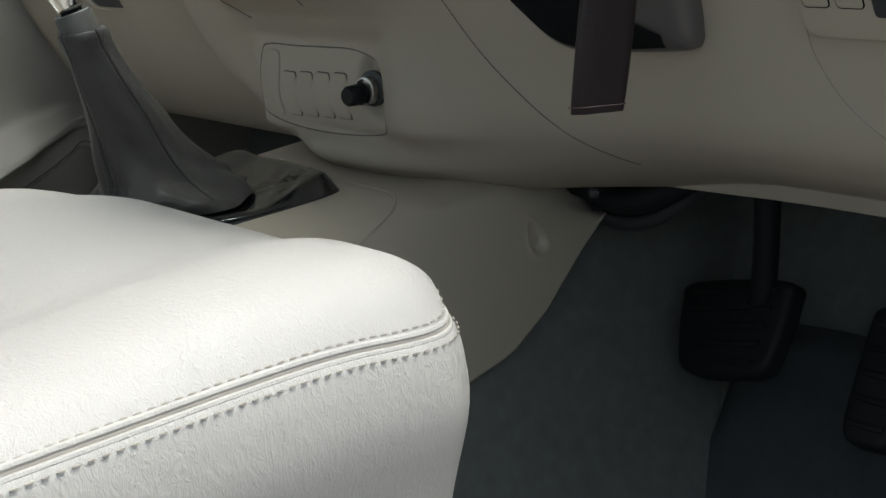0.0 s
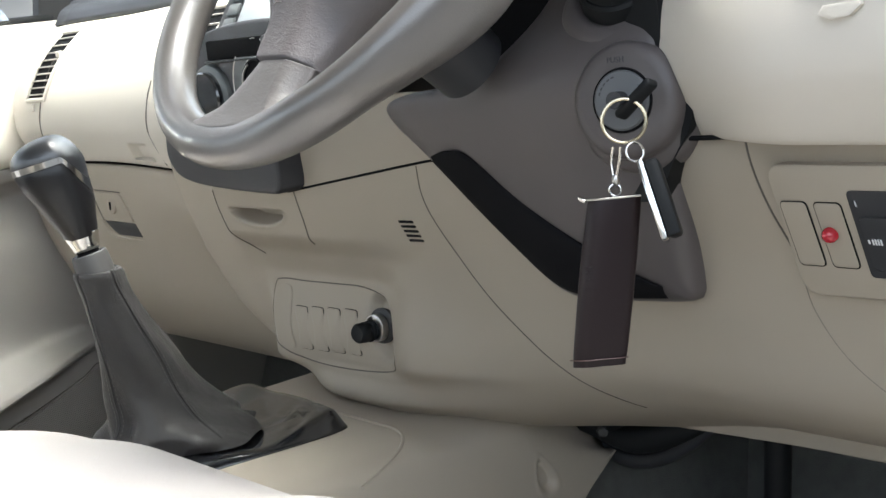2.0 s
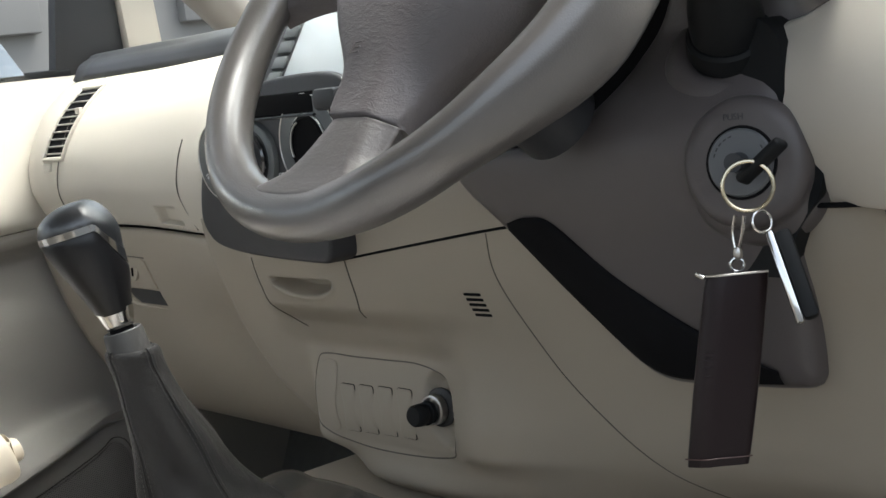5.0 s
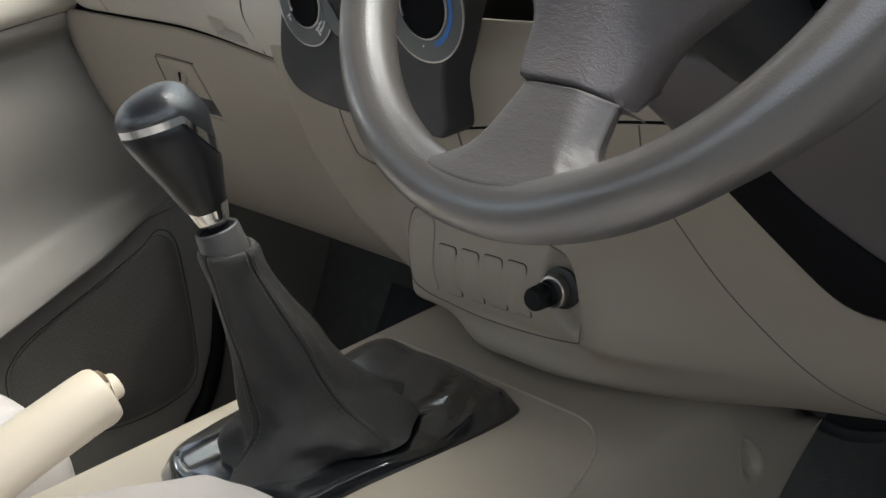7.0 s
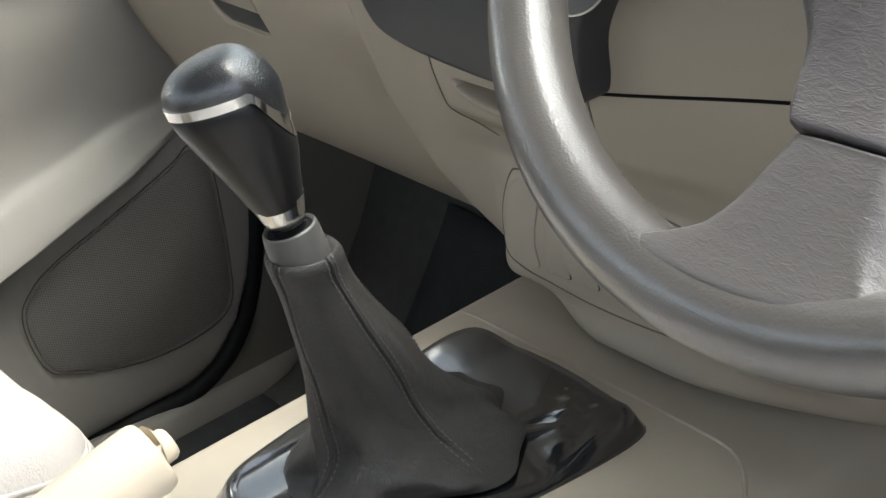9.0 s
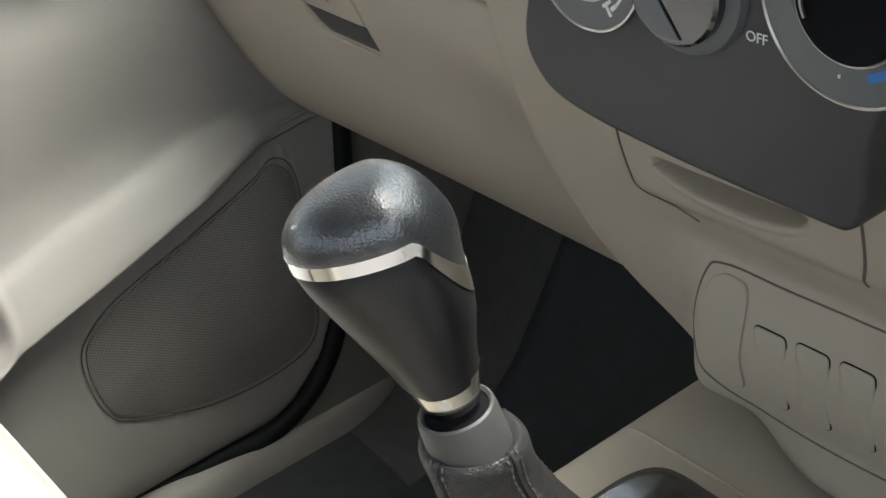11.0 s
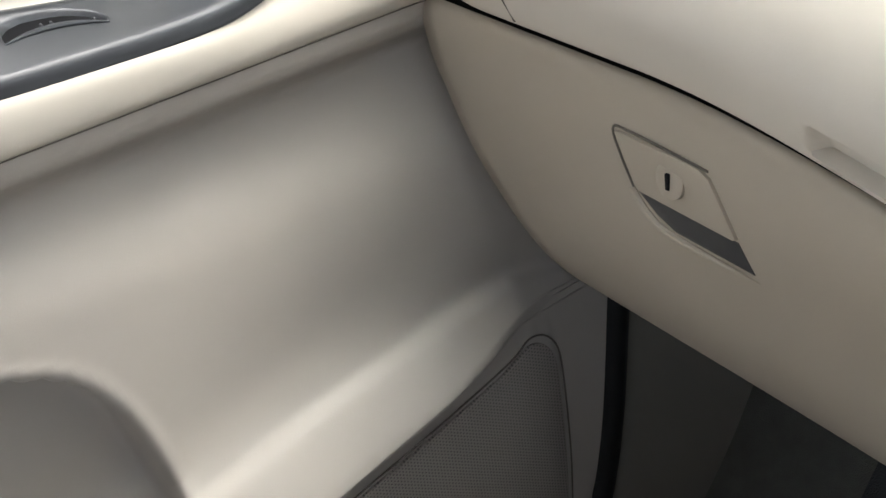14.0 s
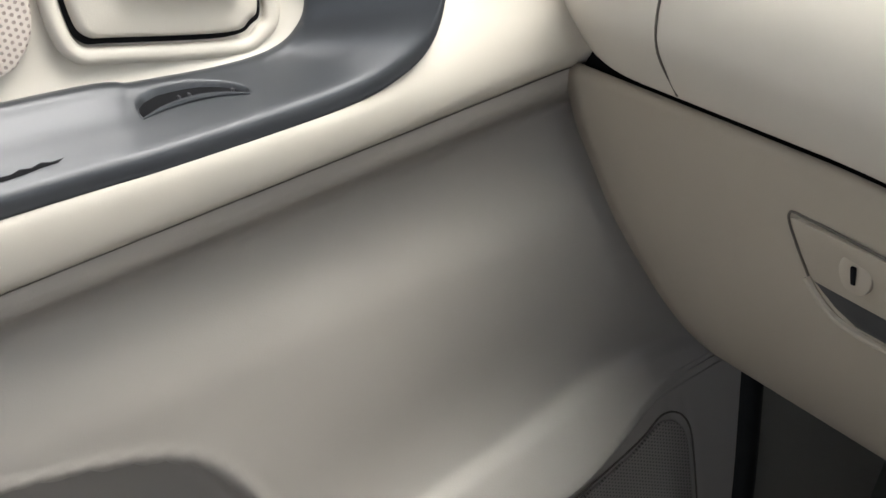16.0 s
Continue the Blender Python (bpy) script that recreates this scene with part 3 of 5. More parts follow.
part("keyhole", box((0.003, 0.002, 0.010), pose(-0.489, glove_y(-0.489, 0.512) - 0.0048, 0.512), 0.0005), BLACK, glove)



# ---- outside, beyond the passenger windows ----
whole("backdrop_building", joined(box((0.4, 26, 6.0), pose(-12, 4, 2.4), 0.05), *[box((0.2, 1.6, 1.4), pose(-11.75, -5 + 3.2 * k, 2.2), 0.02) for k in range(7)]), FARWALL, "grey building across the yard", "building", kind="structure")
# unseen wall on the driver side, added to hold back low sky light
whole("light_block_wall", box((0.3, 30, 2.0), pose(4.6, 0, 0.4), 0.03), FARWALL, "unseen grey wall added to block low light on the driver side", "wall", kind="structure")
leaf = bmesh.new()
rnd = random.Random(5)
for k in range(14000):
    c = Vector((-7.5 + rnd.gauss(0, 0.5), rnd.uniform(-2, 12), -0.5 + abs(rnd.gauss(0, 0.45))))
    a, b = Vector((rnd.gauss(0, 1), rnd.gauss(0, 1), rnd.gauss(0, 1))).normalized() * 0.060, Vector((rnd.gauss(0, 1), rnd.gauss(0, 1), rnd.gauss(0, 1))).normalized() * 0.03
    leaf.faces.new([leaf.verts.new(c + p) for p in (a, b, -a, -b)])
whole("hedge", leaf, LEAVES, "green hedge across the yard", "hedge", kind="stuff")


# ---- passenger door ----
def inside(p, poly):
    """Signed distance to a closed outline, positive inside."""
    x, y = p
    best, odd = 1e9, False
    for (x1, y1), (x2, y2) in zip(poly, poly[1:] + poly[:1]):
        dx, dy = x2 - x1, y2 - y1
        t = min(max(((x - x1) * dx + (y - y1) * dy) / (dx * dx + dy * dy + 1e-12), 0), 1)
        best = min(best, math.hypot(x - x1 - t * dx, y - y1 - t * dy))
        if (y1 > y) != (y2 > y) and x < x1 + (y - y1) / (y2 - y1) * dx:
            odd = not odd
    return best if odd else -best


def outline2(pts, n):
    return [(p.x, p.y) for p in ring([(a, b, 0) for a, b in pts], n)]


door = thing("passenger_door", (-0.76, 0.1, FLOOR_Z), "closed passenger door with taupe lower trim and dark armrest ledge", "car door")
RY = [-0.70, -0.30, -0.10, 0.018, 0.052, 0.142, 0.277, 0.340, 0.40, 0.50]
RTOP = [0.02, 0.12, 0.195, 0.232, 0.246, 0.274, 0.306, 0.312, 0.305, 0.29]
RLOW = [-0.06, 0.05, 0.125, 0.167, 0.188, 0.216, 0.262, 0.278, 0.285, 0.28]
POCKET = outline2([(-0.60, 0.456), (-0.30, 0.441), (-0.113, 0.409), (-0.053, 0.396), (-0.009, 0.379), (0.017, 0.352), (0.035, 0.315), (0.049, 0.255), (0.046, 0.205), (0.020, 0.185), (-0.05, 0.180), (-0.30, 0.13), (-0.60, 0.06)], 52)
SPEAKER = outline2([(0.126, 0.161), (0.113, 0.138), (0.114, 0.10), (0.124, 0.066), (0.145, 0.049), (0.221, 0.022), (0.300, 0.016), (0.362, 0.035), (0.376, 0.10), (0.378, 0.208), (0.372, 0.245), (0.352, 0.258), (0.325, 0.243), (0.253, 0.216), (0.160, 0.184)], 90)


def seam_z(y):
    return 0.5605 + 0.050 * min(y - 0.28, 0)


def door_profile(y):
    zt, zl = table(y, RY, RTOP), table(y, RY, RLOW)
    fade = 1 - smooth(0.25, 0.375, y)
    out = 0.030 * fade
    front = 0.022 * smooth(0.16, 0.42, y)
    q = seam_z(y)
    return [(-0.734, q), (-0.7355, q - 0.010), (-0.742, q - 0.019), (-0.757, q - 0.028), (-0.769, q - 0.038), (-0.7725 + front * 0.4, q - 0.050), (-0.767 + front * 0.9, 0.476), (-0.757 + front, 0.440), (-0.7585 + front, 0.39), (-0.764 + front, zt + 0.045),
            (-0.759 + out * 0.12, zt + 0.010), (-0.752 + out * 0.42, zt - 0.004), (-0.747 + out * 0.78, (zt + zl) / 2), (-0.745 + out, zl + 0.012), (-0.7455 + out * 0.98, zl + 0.004), (-0.748 + out * 0.40, zl - 0.002), (-0.750, zl - 0.012),
            (-0.750, min(zl - 0.05, 0.05)), (-0.754, -0.03), (-0.768, -0.055)]


drows = []
for y in np.linspace(-0.42, 0.445, 280):
    row = []
    for p in spline([(x, y, z) for x, z in door_profile(y)], 210):
        d = inside((p.y, p.z), POCKET)
        if d > -0.004:
            p = p + Vector((-0.052 * smooth(-0.003, 0.008, d), 0, 0)) + Vector((-0.014 * smooth(0.0, 0.12, d), 0, 0))
        elif d > -0.014:
            p = p + Vector((0.002 * smooth(-0.014, -0.006, d), 0, 0))
        s = inside((p.y, p.z), SPEAKER)
        if abs(s) < 0.006:
            p = p + Vector((-0.0026 * (1 - smooth(0.0008, 0.0030, abs(s))), 0, 0))
        end = table(p.z, [-0.055, -0.030, 0.012, 0.08, 0.14], [0.275, 0.325, 0.368, 0.403, 0.440])
        if p.y > end:
            p = Vector((p.x - 0.25 * (p.y - end), end, p.z))
        row.append(p)
    drows.append(row)
lower = part("lower_trim", loft(drows), TAUPE, door, "taupe moulded lower trim with an open map pocket", solid=0.004, sharp=85)
grille = part("speaker_grille", slab([(-0.7495, y, z) for y, z in outline2([(0.19 + (y - 0.245) * 0.965 + 0.055, 0.13 + (z - 0.13) * 0.955) for y, z in SPEAKER[::3]], 80)], (1, 0, 0), 0.0022, 0.0012), GRILL, door, "perforated taupe speaker grille")
part("grille_gap", tube([Vector((-0.7489, p[0], p[1])) for p in SPEAKER], 0.0008, 6, loop=True), CREASE, grille, "dark line round the grille")
part("grille_rim", tube(circle((-0.7476, 0.262, 0.128), 0.092, (1, 0, 0), 72, 0.95), 0.0005, 6, loop=True), GRILL, grille)
up = [(-0.733, 0.559), (-0.722, 0.568), (-0.716, 0.584), (-0.724, 0.594), (-0.760, 0.612), (-0.772, 0.640), (-0.772, 0.69), (-0.778, 0.73), (-0.795, 0.752), (-0.83, 0.756)]


def up_profile(y):
    k = smooth(0.10, 0.24, y)
    base = [Vector((x, 0, z)) for x, z in up]
    flat = [Vector((x, 0, z)) for x, z in [(-0.733, 0.559), (-0.724, 0.572), (-0.722, 0.59), (-0.724, 0.61), (-0.730, 0.635), (-0.738, 0.665), (-0.748, 0.70), (-0.762, 0.732), (-0.79, 0.752), (-0.83, 0.754)]]
    both = [a.lerp(b, k) for a, b in zip(base, flat)]
    both[0].z = seam_z(y) + 0.001
    both[1].z += 0.7 * (seam_z(y) - 0.5605)
    return both


part("upper_trim", loft([[(p.x, y, p.z) for p in spline(up_profile(y), 44)] for y in np.linspace(-0.70, 0.44, 80)]), CREAM, door, "cream upper trim", solid=0.004, sharp=70)
part("seam", tube([(-0.7335, y, seam_z(y) + 0.0005) for y in np.linspace(-0.70, 0.44, 30)], 0.0006, 6), CREASE, door)
part("outer_skin", loft([[(-0.83, y, 0.75), (-0.88, y, 0.4), (-0.86, y, -0.15)] for y in (-0.72, 0.0, 0.6)]), PAINT, door, "pale painted outer skin", solid=0.004)
part("rear_trim", box((0.03, 0.32, 0.66), pose(-0.775, -0.57, 0.22), 0.004), TAUPE, door, "rear part of the taupe trim")
led_low = [(-0.07, 0.589), (0.021, 0.586), (0.123, 0.588), (0.165, 0.596), (0.188, 0.610), (0.202, 0.635), (0.206, 0.66), (0.200, 0.70)]
led_up = [(-0.049, 0.631), (0.027, 0.621), (0.080, 0.616), (0.112, 0.618), (0.130, 0.630), (0.136, 0.650), (0.136, 0.67), (0.132, 0.70)]
lo = spline([(-0.720, -0.5, 0.595)] + [(-0.720 - 0.10 * max(0, z - 0.60), y, z) for y, z in led_low], 420)
hi = spline([(-0.760, -0.5, 0.66)] + [(-0.762, y, z) for y, z in led_up], 420)
lrows = []
for a, b in zip(lo, hi):
    t = a.lerp(b, 0.06) + Vector((0, 0, 0.0135))
    lrows.append(spline([a + Vector((-0.01, 0, -0.004)), a + Vector((0.002, 0, 0.0005)), a + Vector((0.0035, 0, 0.005)), a + Vector((0.0035, 0, 0.010)), a + Vector((0.0015, 0, 0.0132)), t, t.lerp(b, 0.10), t.lerp(b, 0.30), t.lerp(b, 0.55), t.lerp(b, 0.80) + Vector((0, 0, 0.001)), b + Vector((0, 0, 0.002)), b + Vector((-0.01, 0, 0.001))], 66))
NOTCH = [(0.0187, -0.7503), (0.0239, -0.7544), (0.0334, -0.7570), (0.0430, -0.7570), (0.0530, -0.7561), (0.0620, -0.7540), (0.0706, -0.7506), (0.0760, -0.7470), (0.0800, -0.7423), (0.0798, -0.7372), (0.0700, -0.7415), (0.0597, -0.7438), (0.0503, -0.7450), (0.0404, -0.7452), (0.0300, -0.7440), (0.0190, -0.7410)]
flat_rows = [[q.copy() for q in r[22:]] for r in lrows]


def ledge_at(y, x, out=0.0):
    """A point on the flat top of the ledge."""
    best = min(range(len(flat_rows)), key=lambda i: abs(flat_rows[i][8].y - y))
    r = flat_rows[best]
    return Vector((x + 0.4 * out, y, table(-x, [-q.x for q in r], [q.z for q in r]) + 0.9 * out))


for r in lrows:
    for q in r:
        if 0.0 < q.y < 0.1 and q.x < -0.735:
            q.z -= 0.010 * smooth(0.0, 0.0022, inside((q.y, q.x), NOTCH))
ledge = part("armrest_ledge", loft(lrows), SILVER, door, "dark grey satin armrest ledge", sharp=70)

# ---- steering wheel ----
WC, TILT, WR, TUBE = Vector((0.336, 0.069, 0.752)), radians(40.5), 0.1535, 0.0149
WN = Vector((0, -math.cos(TILT), math.sin(TILT)))
WX, WU = Vector((1, 0, 0)), Vector((0, math.sin(TILT), math.cos(TILT)))


def wheel_at(a, b, c=0.0):
    """A point on the wheel: right, up in its plane, and out to the driver."""
    return WC + WX * a + WU * b + WN * c


wheel = thing("steering_wheel", WC, "brown-grey leather steering wheel with three spokes", "steering wheel")
rim_rows = []
for t in np.linspace(-180, 180, 120, endpoint=False):
    # the grip grows deeper behind the side spoke
    deep = 1 + 1.5 * smooth(-52, -12, t) * (1 - smooth(40, 80, t))
    proud = 1 + 0.28 * smooth(-85, -60, t) * (1 - smooth(-38, -12, t))
    row = []
    for f in np.linspace(0, 2 * math.pi, 24, endpoint=False):
        c, q = math.cos(f), math.sin(f)
        out = math.copysign(abs(c) ** (1.0 if q > 0 else 1 / deep ** 0.6), c)
        r = WR + TUBE * out
        row.append(wheel_at(r * math.cos(radians(t)), r * math.sin(radians(t)), TUBE * q * (proud if q > 0 else deep)))
    rim_rows.append(row)
part("rim", loft(rim_rows, closed=True, loop=True), RIM, wheel, "worn leather rim", sharp=80)
HC = 0.014
hub_out = ring([Vector((a + HC, b, 0)) for a, b in ((0.0, 0.060), (0.055, 0.055), (0.078, 0.030), (0.076, -0.005), (0.065, -0.034), (0.0375, -0.066), (0.029, -0.0940), (0.027, -0.0958), (-0.014, -0.0958), (-0.017, -0.0952), (-0.030, -0.066), (-0.052, -0.035), (-0.070, -0.005), (-0.074, 0.030), (-0.055, 0.055))], 90)


def hub_row(s):
    """A ring of the airbag cover: a shallow dome with rounded rims, falling away at its lower corner."""
    row = []
    for p in hub_out:
        a, b = HC + (p.x - HC) * s, p.y * s
        d = max(0.0, inside((a, b), hub_flat))
        edge = math.sqrt(1 - (1 - min(d / (0.0012 + 0.0118 * smooth(-0.091, -0.062, b)), 1)) ** 2)
        dome = 0.024 - 0.9 * (a - HC) ** 2 - 0.75 * b * b 
        dome -= 0.012 * smooth(0.0, 0.085, a) * smooth(0.01, 0.105, -b)
        dome += (0.0108 - 0.0150 * smooth(0.026, 0.047, a) - dome) * smooth(0.015, 0.0958, -b)
        row.append(wheel_at(a, b, -0.010 + (dome + 0.010) * edge))
    return row


hub_flat = [(p.x, p.y) for p in hub_out]
back = [[wheel_at(HC + (p.x - HC) * s, p.y * s, c) for p in hub_out] for s, c in ((0.80, -0.036), (0.97, -0.020))]
hub = part("hub", loft(back + [hub_row(s) for s in (1.0, 0.997, 0.99, 0.98, 0.965, 0.945, 0.92, 0.89, 0.85, 0.80, 0.73, 0.65, 0.55, 0.42, 0.28, 0.14, 0.03)], closed=True, caps=True), HUB, wheel, "grey-brown grained airbag cover", sharp=75)
oval = [Vector((0.030 * math.cos(t), 0.021 * math.sin(t), 0)) for t in np.linspace(0, 2 * math.pi, 40, endpoint=False)]
part("emblem", loft([[wheel_at(HC + p.x * s, 0.004 + p.y * s, c) for p in oval] for s, c in ((1.0, 0.020), (1.0, 0.0252), (0.93, 0.0262), (0.86, 0.0245), (0.05, 0.0245))], closed=True, caps=True), HUB, hub, "plain oval plate in the cover", sharp=50)
SB = [-0.0961, -0.0970, -0.0995, -0.1150, -0.1228, -0.1323, -0.1390, -0.1450, -0.1500, -0.1530]
SL = [-0.0030, -0.0038, -0.0047, -0.0100, -0.0135, -0.0205, -0.0325, -0.0455, -0.0570, -0.0640]
SR = [0.0470, 0.0464, 0.0460, 0.0462, 0.0490, 0.0600, 0.0720, 0.0830, 0.0900, 0.0920]
SM = [0.0305, 0.0312, 0.0317, 0.0340, 0.0355, 0.0400, 0.0450, 0.0495, 0.0525, 0.0540]
ST = [-0.0080, 0.0085, 0.0098, 0.0106, 0.0111, 0.0117, 0.0126, 0.0136, 0.0141, 0.0138]
srows = []
for b in np.linspace(-0.0961, -0.152, 60):
    u = table(-b, [-v for v in SB], [k / 9 for k in range(10)])
    le, ri, mi, to = (spline([(v, 0, 0) for v in w], 201)[round(200 * u)].x for w in (SL, SR, SM, ST))
    prof = [(le + 0.008, -0.016), (le, -0.009), (le + 0.003, to - 0.0035), (le + 0.010, to), ((le + mi) / 2 + 0.002, to + 0.0004), (mi - 0.006, to), (mi, to - 0.0005), (mi + 0.005, to - 0.0035), (ri - 0.003, to - 0.0095), (ri, to - 0.0125), (ri - 0.001, to - 0.016), (ri - 0.010, -0.016)]
    row = []
    for p in ring([(a, c, 0) for a, c in prof], 66):
        k = min(1.0, WR / math.hypot(p.x, b))
        r = math.hypot(p.x, b) * k
        most = 1.0 if r < 0.1395 else math.sqrt(TUBE ** 2 - (WR - r) ** 2) + 0.012 * (1 - smooth(0.1395, 0.1505, r)) - 0.0016 * smooth(0.1465, 0.1515, r)
        row.append(wheel_at(p.x * k, b * k, min(p.y, most)))
    srows.append(row)
part("spoke", loft(srows, closed=True, caps=True), SPOKE, wheel, "satin leather lower spoke", sharp=60)
for s in (-1, 1):
    rows = []
    for u in np.linspace(0, 1, 10):
        a = HC * (1 - u) + s * (0.060 + 0.090 * u)
        mid, h = 0.034 + 0.004 * u, 0.026 + 0.010 * (2 * u - 1) ** 2
        rows.append([wheel_at(a, mid + h * p, c) for p, c in ((-1, -0.018), (-0.95, -0.004), (-0.7, 0.003), (0, 0.006), (0.7, 0.003), (0.95, -0.004), (1, -0.018), (0, -0.022))])
    part("spoke", loft(rows, closed=True, caps=True), HUB, wheel, "grey-brown side spoke")
part("hub_shaft", turned(wheel_at(0, 0, -0.03), -WN, [(0, 0.034), (0.05, 0.030), (0.11, 0.028)], 28), DARK, wheel)

# ---- steering column ----
col = thing("steering_column", (0.34, 0.2, 0.62), "dark grey plastic steering column shroud with ignition lock", "steering column")
out = [(0.405, 0.766), (0.393, 0.738), (0.380, 0.717), (0.369, 0.699), (0.361, 0.680), (0.343, 0.656), (0.320, 0.648), (0.236, 0.641), (0.206, 0.632), (0.212, 0.615), (0.235, 0.592), (0.276, 0.546), (0.306, 0.514), (0.332, 0.488), (0.352, 0.478), (0.38, 0.477), (0.450, 0.481), (0.463, 0.486), (0.468, 0.500), (0.474, 0.540), (0.477, 0.575), (0.480, 0.588), (0.482, 0.603), (0.483, 0.625), (0.484, 0.645), (0.483, 0.668), (0.485, 0.688), (0.485, 0.708), (0.476, 0.735), (0.462, 0.766)]
dense = ring([(a, 0, b) for a, b in out], 160)
soft_edge = dense
for k in range(260):
    soft_edge = [(soft_edge[i - 1] + soft_edge[i] + soft_edge[(i + 1) % 160]) / 3 for i in range(160)]
core = Vector((0.395, 0, 0.610))
DOME_S = [0.0, 0.25, 0.5, 0.75, 0.88, 0.95, 0.985, 1.0]
DOME_C = [0.030, 0.0285, 0.0255, 0.0205, 0.016, 0.0115, 0.006, 0.0]
reach = sorted((math.atan2(p.z - core.z, p.x - core.x), (p - core).length) for p in dense)


def shield_y(x, z, s=None):
    """The domed front of the column shroud, towards the driver."""
    if s is None:
        d = Vector((x - core.x, 0, z - core.z))
        s = d.length / table(math.atan2(d.z, d.x), [q[0] for q in reach], [q[1] for q in reach])
    return 0.338 + 0.0533 * x - 0.236 * z + 0.050 * smooth(0.64, 0.72, z) - table(min(s, 1), DOME_S, DOME_C)


crows = [[Vector((p.x, shield_y(p.x, p.z, 1) + 0.10, p.z)) for p in dense]]
for s in (1.0, 0.993, 0.985, 0.97, 0.95, 0.92, 0.88, 0.82, 0.75, 0.62, 0.5, 0.35, 0.25, 0.12, 0.02):
    row = [core + (p.lerp(q, 1 - smooth(0.78, 1.0, s)) - core) * s for p, q in zip(dense, soft_edge)]
    crows.append([Vector((p.x, shield_y(p.x, p.z, s), p.z)) for p in row])
part("shroud", loft(crows, closed=True, caps=True), COLUMN, col, "dark grey column shroud", sharp=70)
# strip laid on the shroud; the lip recess's shade is its black colour
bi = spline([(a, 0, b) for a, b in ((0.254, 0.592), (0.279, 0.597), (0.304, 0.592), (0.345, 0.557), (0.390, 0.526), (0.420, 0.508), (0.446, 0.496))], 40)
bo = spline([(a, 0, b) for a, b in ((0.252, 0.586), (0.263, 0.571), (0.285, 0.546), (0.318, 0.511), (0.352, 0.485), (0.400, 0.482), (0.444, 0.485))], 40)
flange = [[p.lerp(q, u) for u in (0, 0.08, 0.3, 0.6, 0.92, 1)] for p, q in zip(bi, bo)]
part("flange", loft([[Vector((p.x, shield_y(p.x, p.z) - 0.0012 * (0 < k < 5) + 0.0005, p.z)) for k, p in enumerate(r)] for r in flange]), BLACK, col, "black strip painting the shade of a recess along the shroud's lower lip", solid=0.003)
IGN = Vector((0.466, 0.186, 0.631))
IAX = Vector((0.26, -0.95, 0.12)).normalized()
part("lock_boss", turned(IGN - IAX * 0.06, IAX, [(0, 0.052), (0.030, 0.0495), (0.0385, 0.0470), (0.0420, 0.0435), (0.0430, 0.0405), (0.0440, 0.0392), (0.0500, 0.0388), (0.0550, 0.0372), (0.0580, 0.0335), (0.0588, 0.029), (0.0588, 0.002)], 56), COLUMN, col, "raised ring round the ignition lock", sharp=70)
cyl = part("lock_cylinder", turned(IGN - IAX * 0.004, IAX, [(0, 0.0197), (0.0045, 0.0197), (0.0058, 0.0186), (0.0058, 0.002)], 40), CYLFACE, col, "grey ignition lock face")
part("lock_groove", tube(circle(IGN - IAX * 0.0010, 0.0204, IAX, 40), 0.0011, 6, loop=True), BLACK, col)
BACK = [(x, 0.208, z) for x, z in ((0.470, 0.711), (0.476, 0.707), (0.484, 0.696), (0.484, 0.669), (0.495, 0.658), (0.504, 0.640), (0.507, 0.626), (0.501, 0.608), (0.487, 0.590), (0.478, 0.575), (0.470, 0.560))]
SAX = Vector((0.30, -0.55, 0.62)).normalized()
SP = Vector((0.4435, 0.2159, 0.7043))
# rear half of the shroud; its black also holds the shadow there
part("shroud_back", slab([(0.425, 0.208, z) for z in (0.560, 0.711)] + BACK, (0, 1, 0), 0.045, 0.003), RUBBER, col, "black plastic edge behind the shroud, its shadow painted in")
part("stalk_boss", turned(SP - SAX * 0.043, SAX, [(0, 0.046), (0.020, 0.044), (0.030, 0.038), (0.034, 0.031), (0.030, 0.024), (0.026, 0.02)], 40), COLUMN, col, "rounded socket of the stalk", sharp=70)
stalk = part("stalk", turned(SP - SAX * 0.02, SAX, [(0, 0.0225), (0.030, 0.0220), (0.045, 0.0205), (0.060, 0.0170), (0.10, 0.0150), (0.16, 0.0150), (0.18, 0.0135), (0.184, 0.008)], 32), RUBBER, col, "black control stalk")
part("stalk_sleeve", turned(SP - SAX * 0.01, SAX, [(0, 0.0265), (0.012, 0.0255), (0.014, 0.0235), (0.014, 0.012)], 32), RUBBER, stalk)

# ---- centre console ----
console = thing("centre_console", (0, 0.0, FLOOR_Z), "beige centre console round the gear lever", "console")
crow = []
